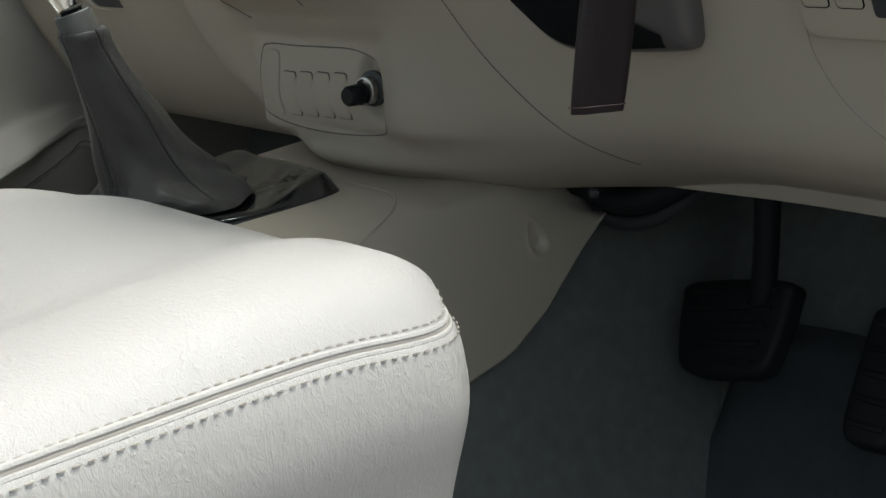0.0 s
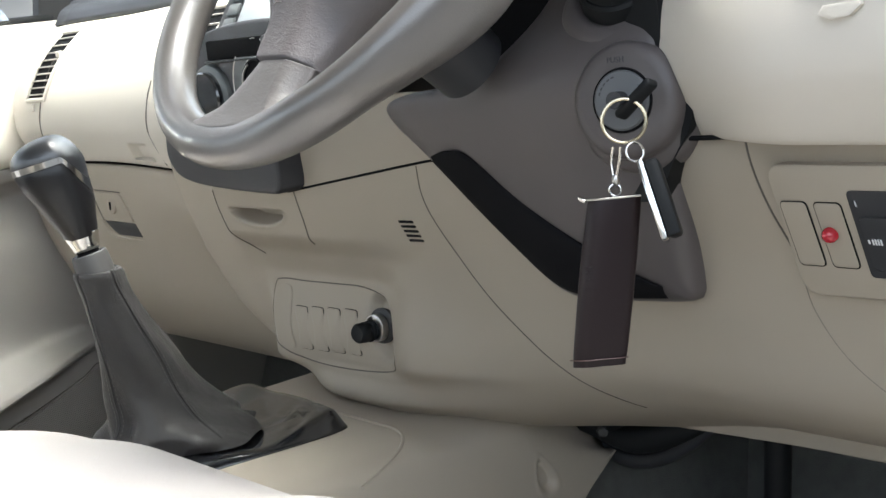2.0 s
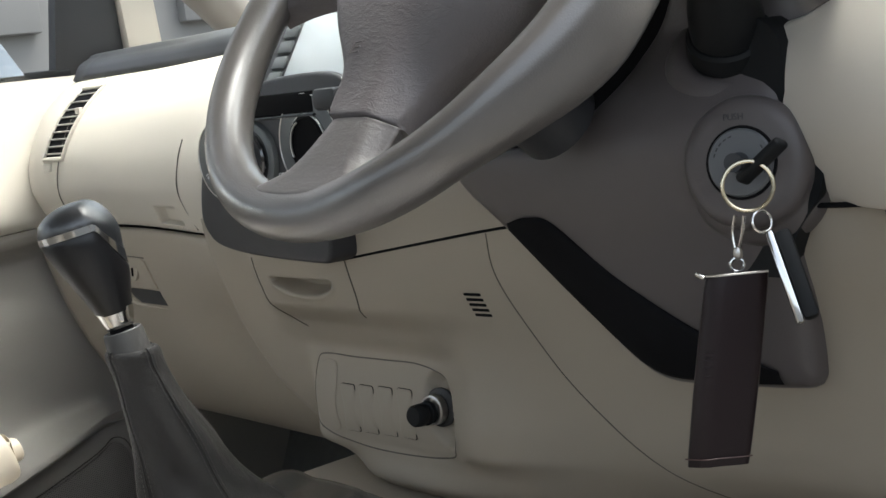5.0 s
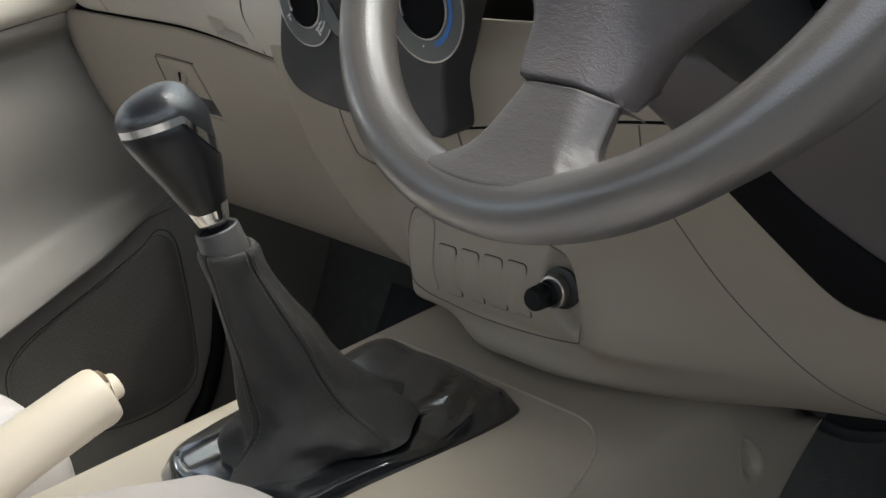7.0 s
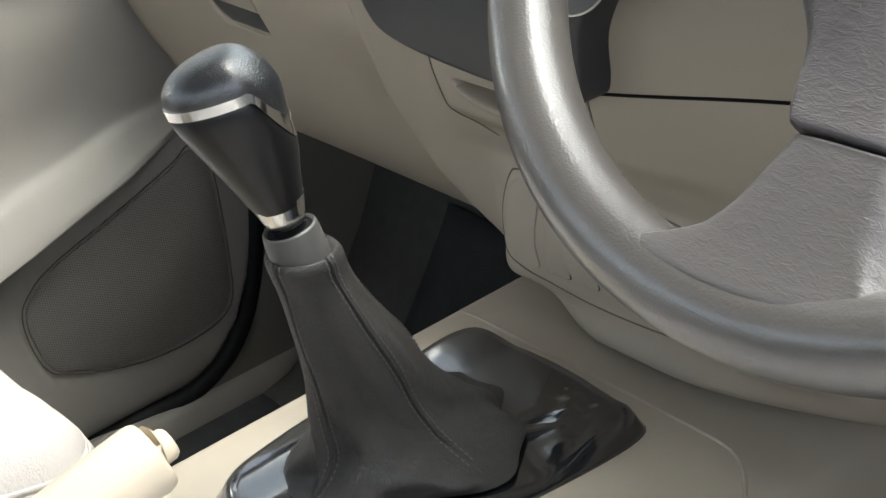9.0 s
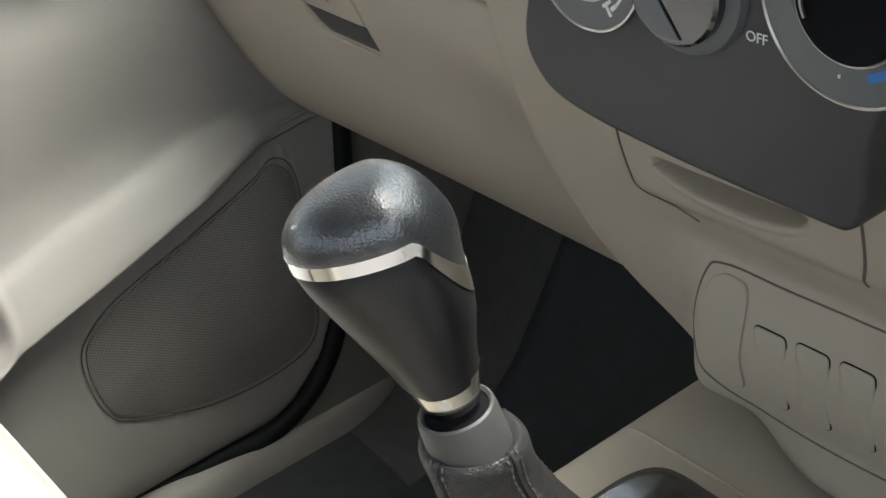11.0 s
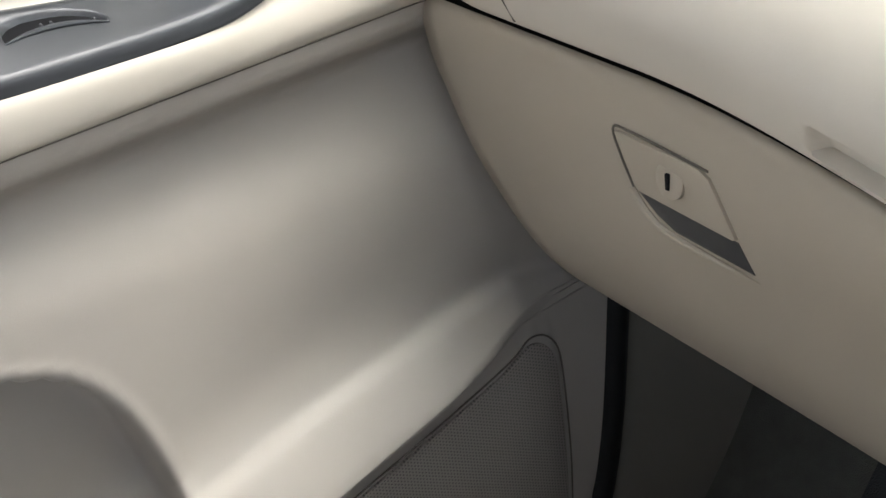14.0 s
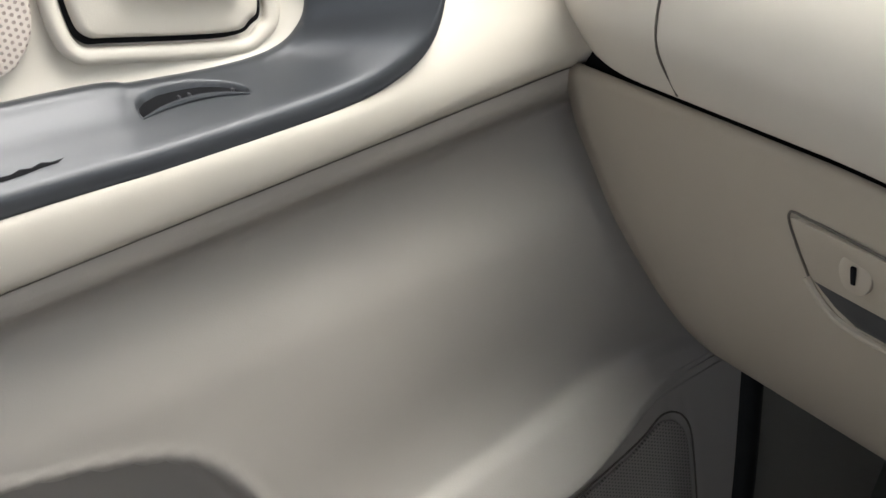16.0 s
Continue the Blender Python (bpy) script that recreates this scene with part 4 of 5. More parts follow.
for y in sorted(list(np.linspace(-0.75, 0.425, 70)) + list(np.linspace(0.308, 0.362, 36))):
    sag = table(y, [0.28, 0.326, 0.376, 0.425], [0, 0.003, 0.018, 0.045])
    top = 0.318 - sag
    low = table(y, [-0.75, 0.20, 0.23, 0.283, 0.333, 0.386, 0.425], [0.10, 0.165, 0.170, 0.177, 0.203, 0.246, 0.271])
    fall = 0.004 * smooth(0.22, 0.235, y)
    prof = [(-0.150, FLOOR_Z - 0.02), (-0.146, 0.12), (-0.140, 0.29), (-0.128, 0.328), (-0.110, 0.3415), (-0.04, 0.343), (0.06, 0.343 - fall), (0.135, 0.3415 - 0.3 * sag - fall), (0.168, 0.336 - 0.75 * sag - fall), (0.184, top), (0.194, low + 0.70 * (top - low)), (0.199, low + 0.30 * (top - low)), (0.200, low)]
    row = []
    for p in spline([(x, y, z) for x, z in prof], 240):
        if p.x > 0.17:
            # teardrop dimple over a screw
            w = 0.0125 * (1 - 0.45 * min(max((p.z - 0.268) / 0.022, -0.4), 1))
            d = math.hypot((p.y - 0.335 + 0.15 * (p.z - 0.274)) / w, (p.z - 0.274) / 0.0175)
            p = p - Vector((0.006 * (1 - smooth(0.55, 0.95, d)) - 0.0008 * max(0, 1 - abs(d - 1.1) / 0.2), 0, 0))
        row.append(p)
    crow.append(row)
part("body", loft(crow), BEIGE, console, "beige console cover", solid=0.005, sharp=60)
part("crease", tube(spline([(-0.122, 0.2235, 0.3360), (-0.103, 0.2230, 0.3418), (-0.029, 0.222, 0.3432), (0.036, 0.222, 0.3432), (0.095, 0.221, 0.3426), (0.137, 0.219, 0.3416), (0.160, 0.203, 0.3387), (0.173, 0.178, 0.3340), (0.181, 0.140, 0.3240)], 44), 0.0016, 6), BEIGE, console)
plate_o = ring([(0.090, 0.186, 0), (0.062, 0.203, 0), (-0.020, 0.205, 0), (-0.072, 0.188, 0), (-0.084, 0.10, 0), (-0.078, 0.02, 0), (-0.060, -0.028, 0), (0.0, -0.034, 0), (0.066, -0.02, 0), (0.076, 0.06, 0)], 120)
pc = Vector((0.0, 0.09, 0))
prow = []
for s in (1.0, 0.999, 0.985, 0.96, 0.93, 0.90, 0.86, 0.80, 0.74, 0.68, 0.60, 0.45, 0.05):
    row = []
    for p in plate_o:
        x, y = pc.x + (p.x - pc.x) * s, pc.y + (p.y - pc.y) * s
        rise = (1 - smooth(0.90, 1.0, s)) * (0.009 * (1 - (x / 0.095) ** 2) * (1 - smooth(0.08, 0.135, y)) + 0.23 * max(0.0, y - 0.120) + 0.006 * smooth(0.02, 0.06, -x))
        crease = math.exp(-((x - 0.052) ** 2 + (y - 0.165) ** 2) / 0.0005)
        h = 0.340 if s == 1.0 else 0.3445 + 0.0025 * (1 - smooth(0.97, 1.0, s)) + rise + 0.0028 * crease * math.sin(260 * (x + 0.6 * y)) * (s < 0.97)
        row.append(Vector((x, y, h)))
    prow.append(row)
plate = part("gear_plate", loft(prow, closed=True, caps=True), GLOSS, console, "glossy black gear surround", sharp=70)
part("tunnel_carpet", loft([spline([(0.170, y, 0.26), (0.192, y, 0.15), (0.225, y, 0.02), (0.30, y, FLOOR_Z + 0.002)], 16) for y in np.linspace(-0.7, 0.75, 24)]), TUNNEL, console, "grey carpet on the tunnel side", solid=0.004)

# ---- gear lever ----
lever = thing("gear_lever", (0.0, 0.08, 0.349), "gear lever with black leather knob, chrome band and grey boot", "gear lever")
LB, LT = Vector((0.0085, 0.0195, 0.528)), Vector((-0.005, 0.002, 0.641))
LA = (LT - LB).normalized()
brow = []
for u, (cx, cy, z, rx, ry) in enumerate([(0.0, 0.074, 0.3540, 0.060, 0.084), (0.0, 0.073, 0.3640, 0.053, 0.074), (0.0, 0.072, 0.374, 0.045, 0.063), (0.001, 0.067, 0.387, 0.0370, 0.050), (0.003, 0.058, 0.41, 0.0305, 0.0405), (0.006, 0.049, 0.44, 0.0265, 0.0335), (0.0065, 0.038, 0.47, 0.0235, 0.0270), (0.0072, 0.0295, 0.497, 0.0210, 0.0222), (0.0082, 0.0255, 0.509, 0.0206, 0.0212), (0.0088, 0.0232, 0.5185, 0.0210, 0.0212), (0.0090, 0.0224, 0.5225, 0.0188, 0.0188), (0.0090, 0.0224, 0.5205, 0.0150, 0.0150)]):
    fold = 0.14 * max(0, 1 - u / 9)
    brow.append([Vector((cx + rx * math.cos(a) * (1 + fold * math.sin(3 * a + 1.3 * u) + 0.6 * fold * math.sin(7 * a + 2 * u)), cy + ry * math.sin(a) * (1 + fold * math.sin(4 * a - u) + 0.5 * fold * math.sin(9 * a + u)), z)) for a in np.linspace(0, 2 * math.pi, 72, endpoint=False)])
columns = [spline([r[j] for r in brow], 50) for j in range(72)]
boot = part("boot", loft([list(c) for c in zip(*columns)], closed=True), BOOT, lever, "creased dark grey leather boot", sharp=85)
for j in (2, 20, 38, 56):
    line = [columns[j][k] + (columns[j][k] - Vector((0.006, 0.05, columns[j][k].z))).normalized() * 0.0006 for k in range(4, 47)]
    part("boot_seam", tube(line, 0.0009, 6), BOOT, boot)
part("collar", turned(LB - LA * 0.014, LA, [(0, 0.0164), (0.006, 0.0162), (0.020, 0.0156), (0.0232, 0.0150), (0.0240, 0.0140), (0.0228, 0.0128), (0.015, 0.0126)], 36), COLLAR, lever, "grey collar")
part("shaft", turned(LB, LA, [(0, 0.0126), (0.0080, 0.0126), (0.0085, 0.0092), (0.03, 0.009)], 20), BLACK, lever)
part("chrome_ring", turned(LB + LA * 0.012, LA, [(0, 0.0098), (0.0008, 0.0108), (0.007, 0.0124), (0.0150, 0.0147), (0.0160, 0.0140)], 36), CHROME, lever, "chrome lower ring")
KE = Vector((-0.46, -0.89, 0)).normalized()
KE = (KE - LA * KE.dot(LA)).normalized()
KF = LA.cross(KE)


def knob_ring(d, fwd, back, wide, tip=0.0, dip=0.0, round_dip=False, n=64):
    """A ring of the knob: tip lifts the nose, dip drops the back behind a break in the line."""
    pts = []
    for k in range(n):
        c, q = math.cos(2 * math.pi * k / n), math.sin(2 * math.pi * k / n)
        drop = dip * (smooth(0.05, 1.0, -c) if round_dip else max(0, -c - 0.34) / 0.66)
        pts.append(LB + LA * (0.94 * d + tip * c - drop) + KE * ((fwd if c > 0 else back) * c) + KF * (wide * q))
    return pts


part("knob_grip", loft([knob_ring(*r) for r in ((0.026, 0.0135, 0.0135, 0.0142), (0.032, 0.0160, 0.0150, 0.0160), (0.042, 0.0190, 0.0167, 0.0180, 0, 0.002), (0.056, 0.0238, 0.0188, 0.0204, 0.000, 0.008), (0.070, 0.0288, 0.0204, 0.0226, 0.000, 0.016), (0.083, 0.0332, 0.0208, 0.0235, 0.000, 0.026), (0.0925, 0.0352, 0.0214, 0.0240, 0.000, 0.032), (0.0940, 0.0344, 0.0208, 0.0234, 0.000, 0.032))], closed=True, caps=True), KNOBSIDE, lever, "smooth black knob side", sharp=60)
part("chrome_band", loft([knob_ring(*r) for r in ((0.0938, 0.0340, 0.0204, 0.0229, 0.000, 0.032), (0.0943, 0.0358, 0.0219, 0.0245, 0.000, 0.032), (0.0998, 0.0358, 0.0226, 0.0246, 0.000, 0.026), (0.1003, 0.0340, 0.0212, 0.0230, 0.000, 0.026))], closed=True, caps=True), CHROME, lever, "chrome band", sharp=30)
sharp_rim, soft_rim = knob_ring(0.0995, 0.0354, 0.0222, 0.0244, 0.000, 0.026), knob_ring(0.0995, 0.0356, 0.0258, 0.0244, 0.000, 0.022, True)
dome = [knob_ring(0.0985, 0.0344, 0.0226, 0.0240, 0.000, 0.026), sharp_rim]
for k in range(1, 15):
    f = math.pi / 2 * k / 14.2
    row = []
    for p, q in zip(sharp_rim, soft_rim):
        e = p.lerp(q, smooth(0.0, 0.45, f))
        axis_d = (e - LB).dot(LA)
        c = LB + LA * axis_d
        row.append(c + (e - c) * math.cos(f) ** 0.82 + LA * ((0.1132 - axis_d) * math.sin(f)))
    dome.append(row)
part("knob_top", loft(dome, closed=True, caps=True), KNOBBLACK, lever, "grained black leather knob top", sharp=85)

# ---- handbrake ----
brake = thing("handbrake", (0.05, -0.25, 0.345), "cream plastic handbrake lever with push button", "handbrake")
part("grip", tube(spline([(0.05, -0.42, 0.36), (0.05, -0.30, 0.415), (0.05, -0.20, 0.455), (0.05, -0.125, 0.475), (0.05, -0.104, 0.479), (0.05, -0.102, 0.4795)], 26), [0.019] * 20 + [0.0185, 0.0178, 0.017, 0.015, 0.012, 0.008], 20), HANDLE, brake, "cream grip")
part("button", turned((0.05, -0.104, 0.4795), (0, 0.97, 0.22), [(0, 0.0085), (0.010, 0.0085), (0.012, 0.007), (0.0125, 0.002)], 20), HANDLE, brake, "cream push button")


# ---- seats ----
def cushion(name, x0, x1, yf, top, label, inner=0.0):
    s = thing(name, ((x0 + x1) / 2, -0.3, 0.05), label, "car seat")
    mid, half, cr = (x0 + x1) / 2, (x1 - x0) / 2, 0.052

    def width(y):
        u = max(0, (y - (yf - cr)) / cr)
        return half - cr * (1 - math.sqrt(max(0, 1 - min(u, 1) ** 2.6)))

    def height(x, y):
        d = max(0, min(half - abs(x - mid), (yf - y) * 1.1, width(y) - abs(x - mid) + 0.0))
        drop = table(y, [-0.62, -0.304, -0.192, -0.089, -0.044, -0.014], [0.030, 0.032, 0.039, 0.047, 0.048, 0.046])
        z = top - drop * math.exp(-d / 0.020)
        z -= 0.009 * smooth(0.07, 0.13, half - abs(x - mid))
        if inner:
            z -= inner * (1 - smooth(x0, x0 + 0.16, x)) ** 1.3
            z -= 2 * inner * (1 - smooth(x0 + 0.02, x0 + 0.20, x)) * smooth(yf - 0.16, yf - 0.02, y)
        return z - 0.012 * smooth(yf - 0.16, yf, y) ** 2

    ys = [-0.62 + (yf - 0.12 + 0.62) * k / 24 for k in range(24)] + [yf - 0.12 + 0.12 * math.sin(math.pi / 2 * k / 26) for k in range(27)]
    us = [math.sin(math.pi / 2 * v) for v in np.linspace(-1, 1, 61)]
    part("cushion_top", loft([[(mid + width(y) * u, y, height(mid + width(y) * u, y)) for u in us] for y in ys]), SEAT, s, "pale cream leather seat panel", sharp=80)
    edge = [(mid + width(y), y) for y in ys] + [(mid + width(yf) * u, yf) for u in np.linspace(0.9, -0.9, 19)] + [(mid - width(y), y) for y in ys[::-1]]
    rim = [Vector((x, y, height(x, y))) for x, y in edge]
    skirt = []
    for p in rim:
        n = Vector((max(-1, min(1, (p.x - mid) / half)) ** 9, smooth(yf - cr, yf, p.y) ** 2, 0))
        n = n.normalized() if n.length > 0.01 else Vector((math.copysign(1, p.x - mid), 0, 0))
        skirt.append(spline([p - n * 0.002 + Vector((0, 0, 0.0005)), p + n * 0.0035 - Vector((0, 0, 0.006)), p + n * 0.0065 - Vector((0, 0, 0.025)), p + n * 0.0050 - Vector((0, 0, 0.055)), p - n * 0.010 - Vector((0, 0, 0.105)), p - n * 0.035 - Vector((0, 0, 0.20))], 20))
    seam_line = [row[0].lerp(row[2], 0.5) + Vector((0, 0, 0.0006)) for row in skirt]
    part("cushion_side", loft(skirt), SEAT, s, "cream leather side panel", sharp=80)
    part("seam", tube(seam_line, 0.0010, 6), STITCH, s, "stitched seam with its shade painted in")
    part("welt", tube([q + Vector((0, 0, 0.0024)) - (q - Vector((mid, -0.25, q.z))).normalized() * 0.0012 for q in seam_line], 0.0021, 8), SEAT, s, "rolled leather welt")
    part("welt", tube([q - Vector((0, 0, 0.0026)) + (q - Vector((mid, -0.25, q.z))).normalized() * 0.0006 for q in seam_line], 0.0021, 8), SEAT, s, "rolled leather welt")
    return s, rim, height


driver_seat, seat_rim, seat_height = cushion("driver_seat", 0.03, 0.524, -0.026, 0.455, "pale cream leather driver seat with twin stitched seams", 0.011)
passenger_seat, _, _ = cushion("passenger_seat", -0.58, -0.16, -0.045, 0.395, "pale cream leather passenger seat")


# ---- seams and small parts of the lower dash ----
seam_on([(-0.0965, 0.556), (-0.0980, 0.535), (-0.0970, 0.512), (-0.0900, 0.493), (-0.0780, 0.4855)], 0.0010, dash, 24, CREASE)
seam_on([(0.046, 0.559), (0.046, 0.540), (0.044, 0.522), (0.039, 0.505)], 0.0009, dash, 24, CREASE)
seam_on([(0.037, 0.5575), (0.115, 0.569), (0.213, 0.583), (0.245, 0.586)], 0.0012, dash)
seam_on([(0.204, 0.580), (0.204, 0.549), (0.220, 0.506), (0.248, 0.460), (0.283, 0.423), (0.313, 0.395), (0.345, 0.368)], 0.0007, dash, 40, CREASE)
seam_on([(0.535, 0.600), (0.538, 0.575), (0.542, 0.550), (0.549, 0.522)], 0.0009, dash, 24, CREASE)
seam_on([(0.549, 0.500), (0.552, 0.480), (0.566, 0.450), (0.592, 0.425), (0.64, 0.39)], 0.0005, dash, 30, FAINT)
part("gap", tube(spline([(0.455, 0.2145, 0.601), (0.50, 0.213, 0.602), (0.56, 0.212, 0.604), (0.63, 0.212, 0.607), (0.70, 0.213, 0.609)], 24), 0.0016, 8), BLACK, dash, "dark gap under the upper panel")
for k in range(5):
    x, z = 0.1630 + 0.0010 * k, 0.5305 - 0.0043 * k
    part("vent_slot", pad(on_dash, rounded(x, x + 0.0175, z - 0.0012, z + 0.0012, 0.0006, k=2), 0.0004, closed_curve=False), BLACK, dash)
BOX = [(-0.030, 0.458), (-0.070, 0.458), (-0.081, 0.452), (-0.088, 0.425), (-0.085, 0.400), (-0.068, 0.387), (-0.040, 0.380), (0.009, 0.378), (0.064, 0.380), (0.102, 0.385), (0.115, 0.395), (0.116, 0.420), (0.095, 0.450), (0.064, 0.459), (0.020, 0.459)]
pocket_line = ring([(a, 0, b) for a, b in BOX], 90)
part("insert_gap", tube([on_dash(p.x, p.z, -0.0003) for p in pocket_line], 0.0008, 6, loop=True), CREASE, dash, "dark line round the switch insert")
blank_big = [(-0.072, 0.452), (-0.062, 0.453), (-0.053, 0.447), (-0.052, 0.411), (-0.050, 0.394), (-0.056, 0.388), (-0.066, 0.389), (-0.075, 0.400), (-0.080, 0.416), (-0.079, 0.443)]
part("blank_cover", pad(on_dash, blank_big, 0.0012, round_off=0.95), BEIGE, dash, "rounded blank cover")
for k in range(4):
    x = -0.0430 + 0.0268 * k
    o = rounded(x, x + 0.0205, 0.3915 + 0.0012 * k, 0.4335 + 0.0012 * k, 0.003, shear=-0.12)
    part("switch_blank", pad(on_dash, o, 0.0014, round_off=0.94, closed_curve=False), BEIGE, dash, "blank switch cover")
    part("blank_gap", tube([on_dash(a, b, 0.0001) for a, b in o], 0.0006, 6, loop=True), BLACK, dash)
LX = Vector((0.10, -0.97, 0.10)).normalized()
LP = on_dash(0.0810, 0.4215, 0.0) - Vector((0, 0.011, 0))
part("socket", turned(LP + Vector((0.008, 0.008, 0.004)) - LX * 0.001, LX, [(0, 0.0165), (0.003, 0.0165), (0.0036, 0.0150), (0.0036, 0.001)], 32), METALDK, dash, "dark metal socket")
light = part("lighter", turned(LP - LX * 0.004, LX, [(0, 0.0100), (0.008, 0.0100), (0.0085, 0.0085), (0.011, 0.0082), (0.013, 0.0096), (0.021, 0.0092), (0.0232, 0.0076), (0.0232, 0.001)], 32), RUBBER, dash, "black cigarette lighter knob")
part("lighter_ring", turned(LP + Vector((0.006, 0.004, 0.003)), LX, [(0, 0.0128), (0.0066, 0.0124), (0.0070, 0.0108), (0.003, 0.0108)], 32), SATIN, light, "metal ring")

# switch panel beside the column
SW = rounded(0.5535, 0.70, 0.4965, 0.586, 0.010)
swp = part("switch_panel", pad(on_dash, SW, 0.010, round_off=0.955, closed_curve=False), BEIGE, dash, "raised beige switch panel", sharp=50)


def on_switch(x, z, out=0.0):
    return on_dash(x, z, 0.010 + out)


for k, x in enumerate((0.5585, 0.5825)):
    o = rounded(x, x + 0.0185, 0.518, 0.5615, 0.0028)
    b = part("switch_blank", pad(on_switch, o, 0.0012, round_off=0.93, closed_curve=False), BEIGE, swp, "beige blank cover")
    part("blank_gap", tube([on_switch(a, c, 0.0002) for a, c in o], 0.0007, 6, loop=True), BLACK, swp)
part("red_button", turned(on_switch(0.5885, 0.5405, 0.0005), (0.1, -1, 0.05), [(0, 0.0048), (0.002, 0.0052), (0.005, 0.0046), (0.0075, 0.0026), (0.0083, 0.0004)], 24), RED, swp, "round red button")
mirror = part("mirror_switch", pad(on_switch, rounded(0.6075, 0.660, 0.5125, 0.5700, 0.003), 0.0015, round_off=0.97, closed_curve=False), DARK, swp, "black mirror switch")
part("rocker", pad(on_switch, rounded(0.6120, 0.658, 0.5175, 0.5535, 0.003), 0.0035, round_off=0.92, closed_curve=False), DARK, swp, "black rocker")
for a, b, w, h in ((0.6145, 0.5375, 0.0012, 0.0030), (0.6172, 0.5375, 0.0010, 0.0042), (0.6190, 0.5375, 0.0010, 0.0042), (0.6208, 0.5375, 0.0010, 0.0042), (0.6226, 0.5375, 0.0010, 0.0042), (0.6120, 0.5620, 0.0008, 0.0040)):
    part("mark", pad(on_switch, rounded(a, a + w, b - h / 2, b + h / 2, 0.0003, k=1), 0.0042 if b < 0.556 else 0.0019, closed_curve=False), WHITE, swp, "small pale mark")

# ---- vents of the upper dash ----
def vent(corners, n, parent, inset_mat=BLACK):
    """A slatted vent: corners (x, z) bottom left, bottom right, top right, top left."""
    bl, br, tr, tl = (Vector((a, 0, b)) for a, b in corners)

    def at(u, v, out):
        p = bl.lerp(br, u).lerp(tl.lerp(tr, u), v)
        return on_upper(p.x, p.z, out)
    body = part("vent", loft([[at(u, v, 0.0008) for u in np.linspace(0, 1, 5)] for v in np.linspace(0, 1, 16)]), BLACK, parent, "dark slatted air vent")
    loop = [(u, 0) for u in np.linspace(0, 1, 6)] + [(1, v) for v in np.linspace(0.06, 1, 14)] + [(u, 1) for u in np.linspace(0.85, 0, 6)] + [(0, v) for v in np.linspace(0.94, 0.06, 14)]
    part("vent_frame", tube([at(u, v, 0.001) for u, v in loop], 0.0030, 8, loop=True), CREAM, body, "cream frame")
    for k in range(n):
        v = (k + 0.8) / (n + 0.6)
        part("slat", tube([at(u, v, 0.0018) for u in np.linspace(0.02, 0.98, 6)], 0.0012, 6), TAUPE, body)
    return body


pv = vent(((-0.650, 0.650), (-0.598, 0.650), (-0.574, 0.731), (-0.634, 0.731)), 9, dash)
part("vent_lever", box((0.012, 0.006, 0.008), Matrix.Translation(on_upper(-0.593, 0.705, 0.003)), 0.0015), CREAM, pv)
vent(((-0.186, 0.645), (-0.138, 0.643), (-0.112, 0.732), (-0.165, 0.732)), 9, dash)
for x, z in ((-0.640, 0.6405), (-0.178, 0.6320)):
    part("vent_thumbwheel", pad(on_upper, rounded(x - 0.011, x + 0.011, z - 0.0055, z + 0.0045, 0.002), 0.003, round_off=0.85, closed_curve=False), CREAM, dash, "small cream thumbwheel")


def on_right(x, z, out=0.0):
    return on_upper(x, z - 0.034, out) + Vector((0, 0, 0.034))


part("vent_thumbwheel", pad(on_right, [(0.632, 0.6755), (0.6345, 0.6800), (0.6570, 0.6815), (0.6585, 0.6790), (0.652, 0.6735), (0.640, 0.6722)], 0.0035, round_off=0.85, closed_curve=False), CREAM, dash, "small cream thumbwheel")
part("vent_frame", pad(on_right, rounded(0.618, 0.72, 0.6875, 0.75, 0.006), 0.004, round_off=0.96, closed_curve=False), CREAM, dash, "cream vent frame")
for k in range(4):
    z = 0.6955 + 0.008 * k
    part("slat", tube([on_right(x, z, 0.0045) for x in np.linspace(0.626, 0.70, 8)], 0.0016, 6), TAUPE, dash)
part("seam", tube(spline([on_upper(-0.608, 0.742, 0), on_upper(-0.606, 0.70, 0), on_upper(-0.609, 0.65, 0), on_upper(-0.618, 0.609, 0), on_upper(-0.624, 0.572, 0)], 30), 0.0009, 6), CREASE, dash)
part("seam", tube(spline([on_upper(-0.243, 0.665, 0), on_upper(-0.247, 0.645, 0), on_upper(-0.254, 0.612, 0), on_upper(-0.255, 0.572, 0)], 26), 0.0010, 6), CREASE, dash)

# ---- centre panel ----
panel = part("centre_panel", slab(ring([(-0.126, 0.205, 0.606), (-0.117, 0.205, 0.580), (-0.09, 0.205, 0.569), (-0.03, 0.205, 0.563), (0.045, 0.205, 0.560), (0.061, 0.205, 0.562), (0.0665, 0.205, 0.574), (0.069, 0.205, 0.605), (0.088, 0.205, 0.65), (0.110, 0.205, 0.69), (0.10, 0.205, 0.710), (0.03, 0.205, 0.713), (-0.035, 0.205, 0.705), (-0.057, 0.205, 0.690), (-0.102, 0.205, 0.664)], 120), (0, -1, 0), 0.028, 0.0035, 3), GREY, dash, "dark grey heater panel", sharp=60)
PY = 0.177


def disc(x, z, prof, n=48):
    return turned((x, PY, z), (0, -1, 0), prof, n)


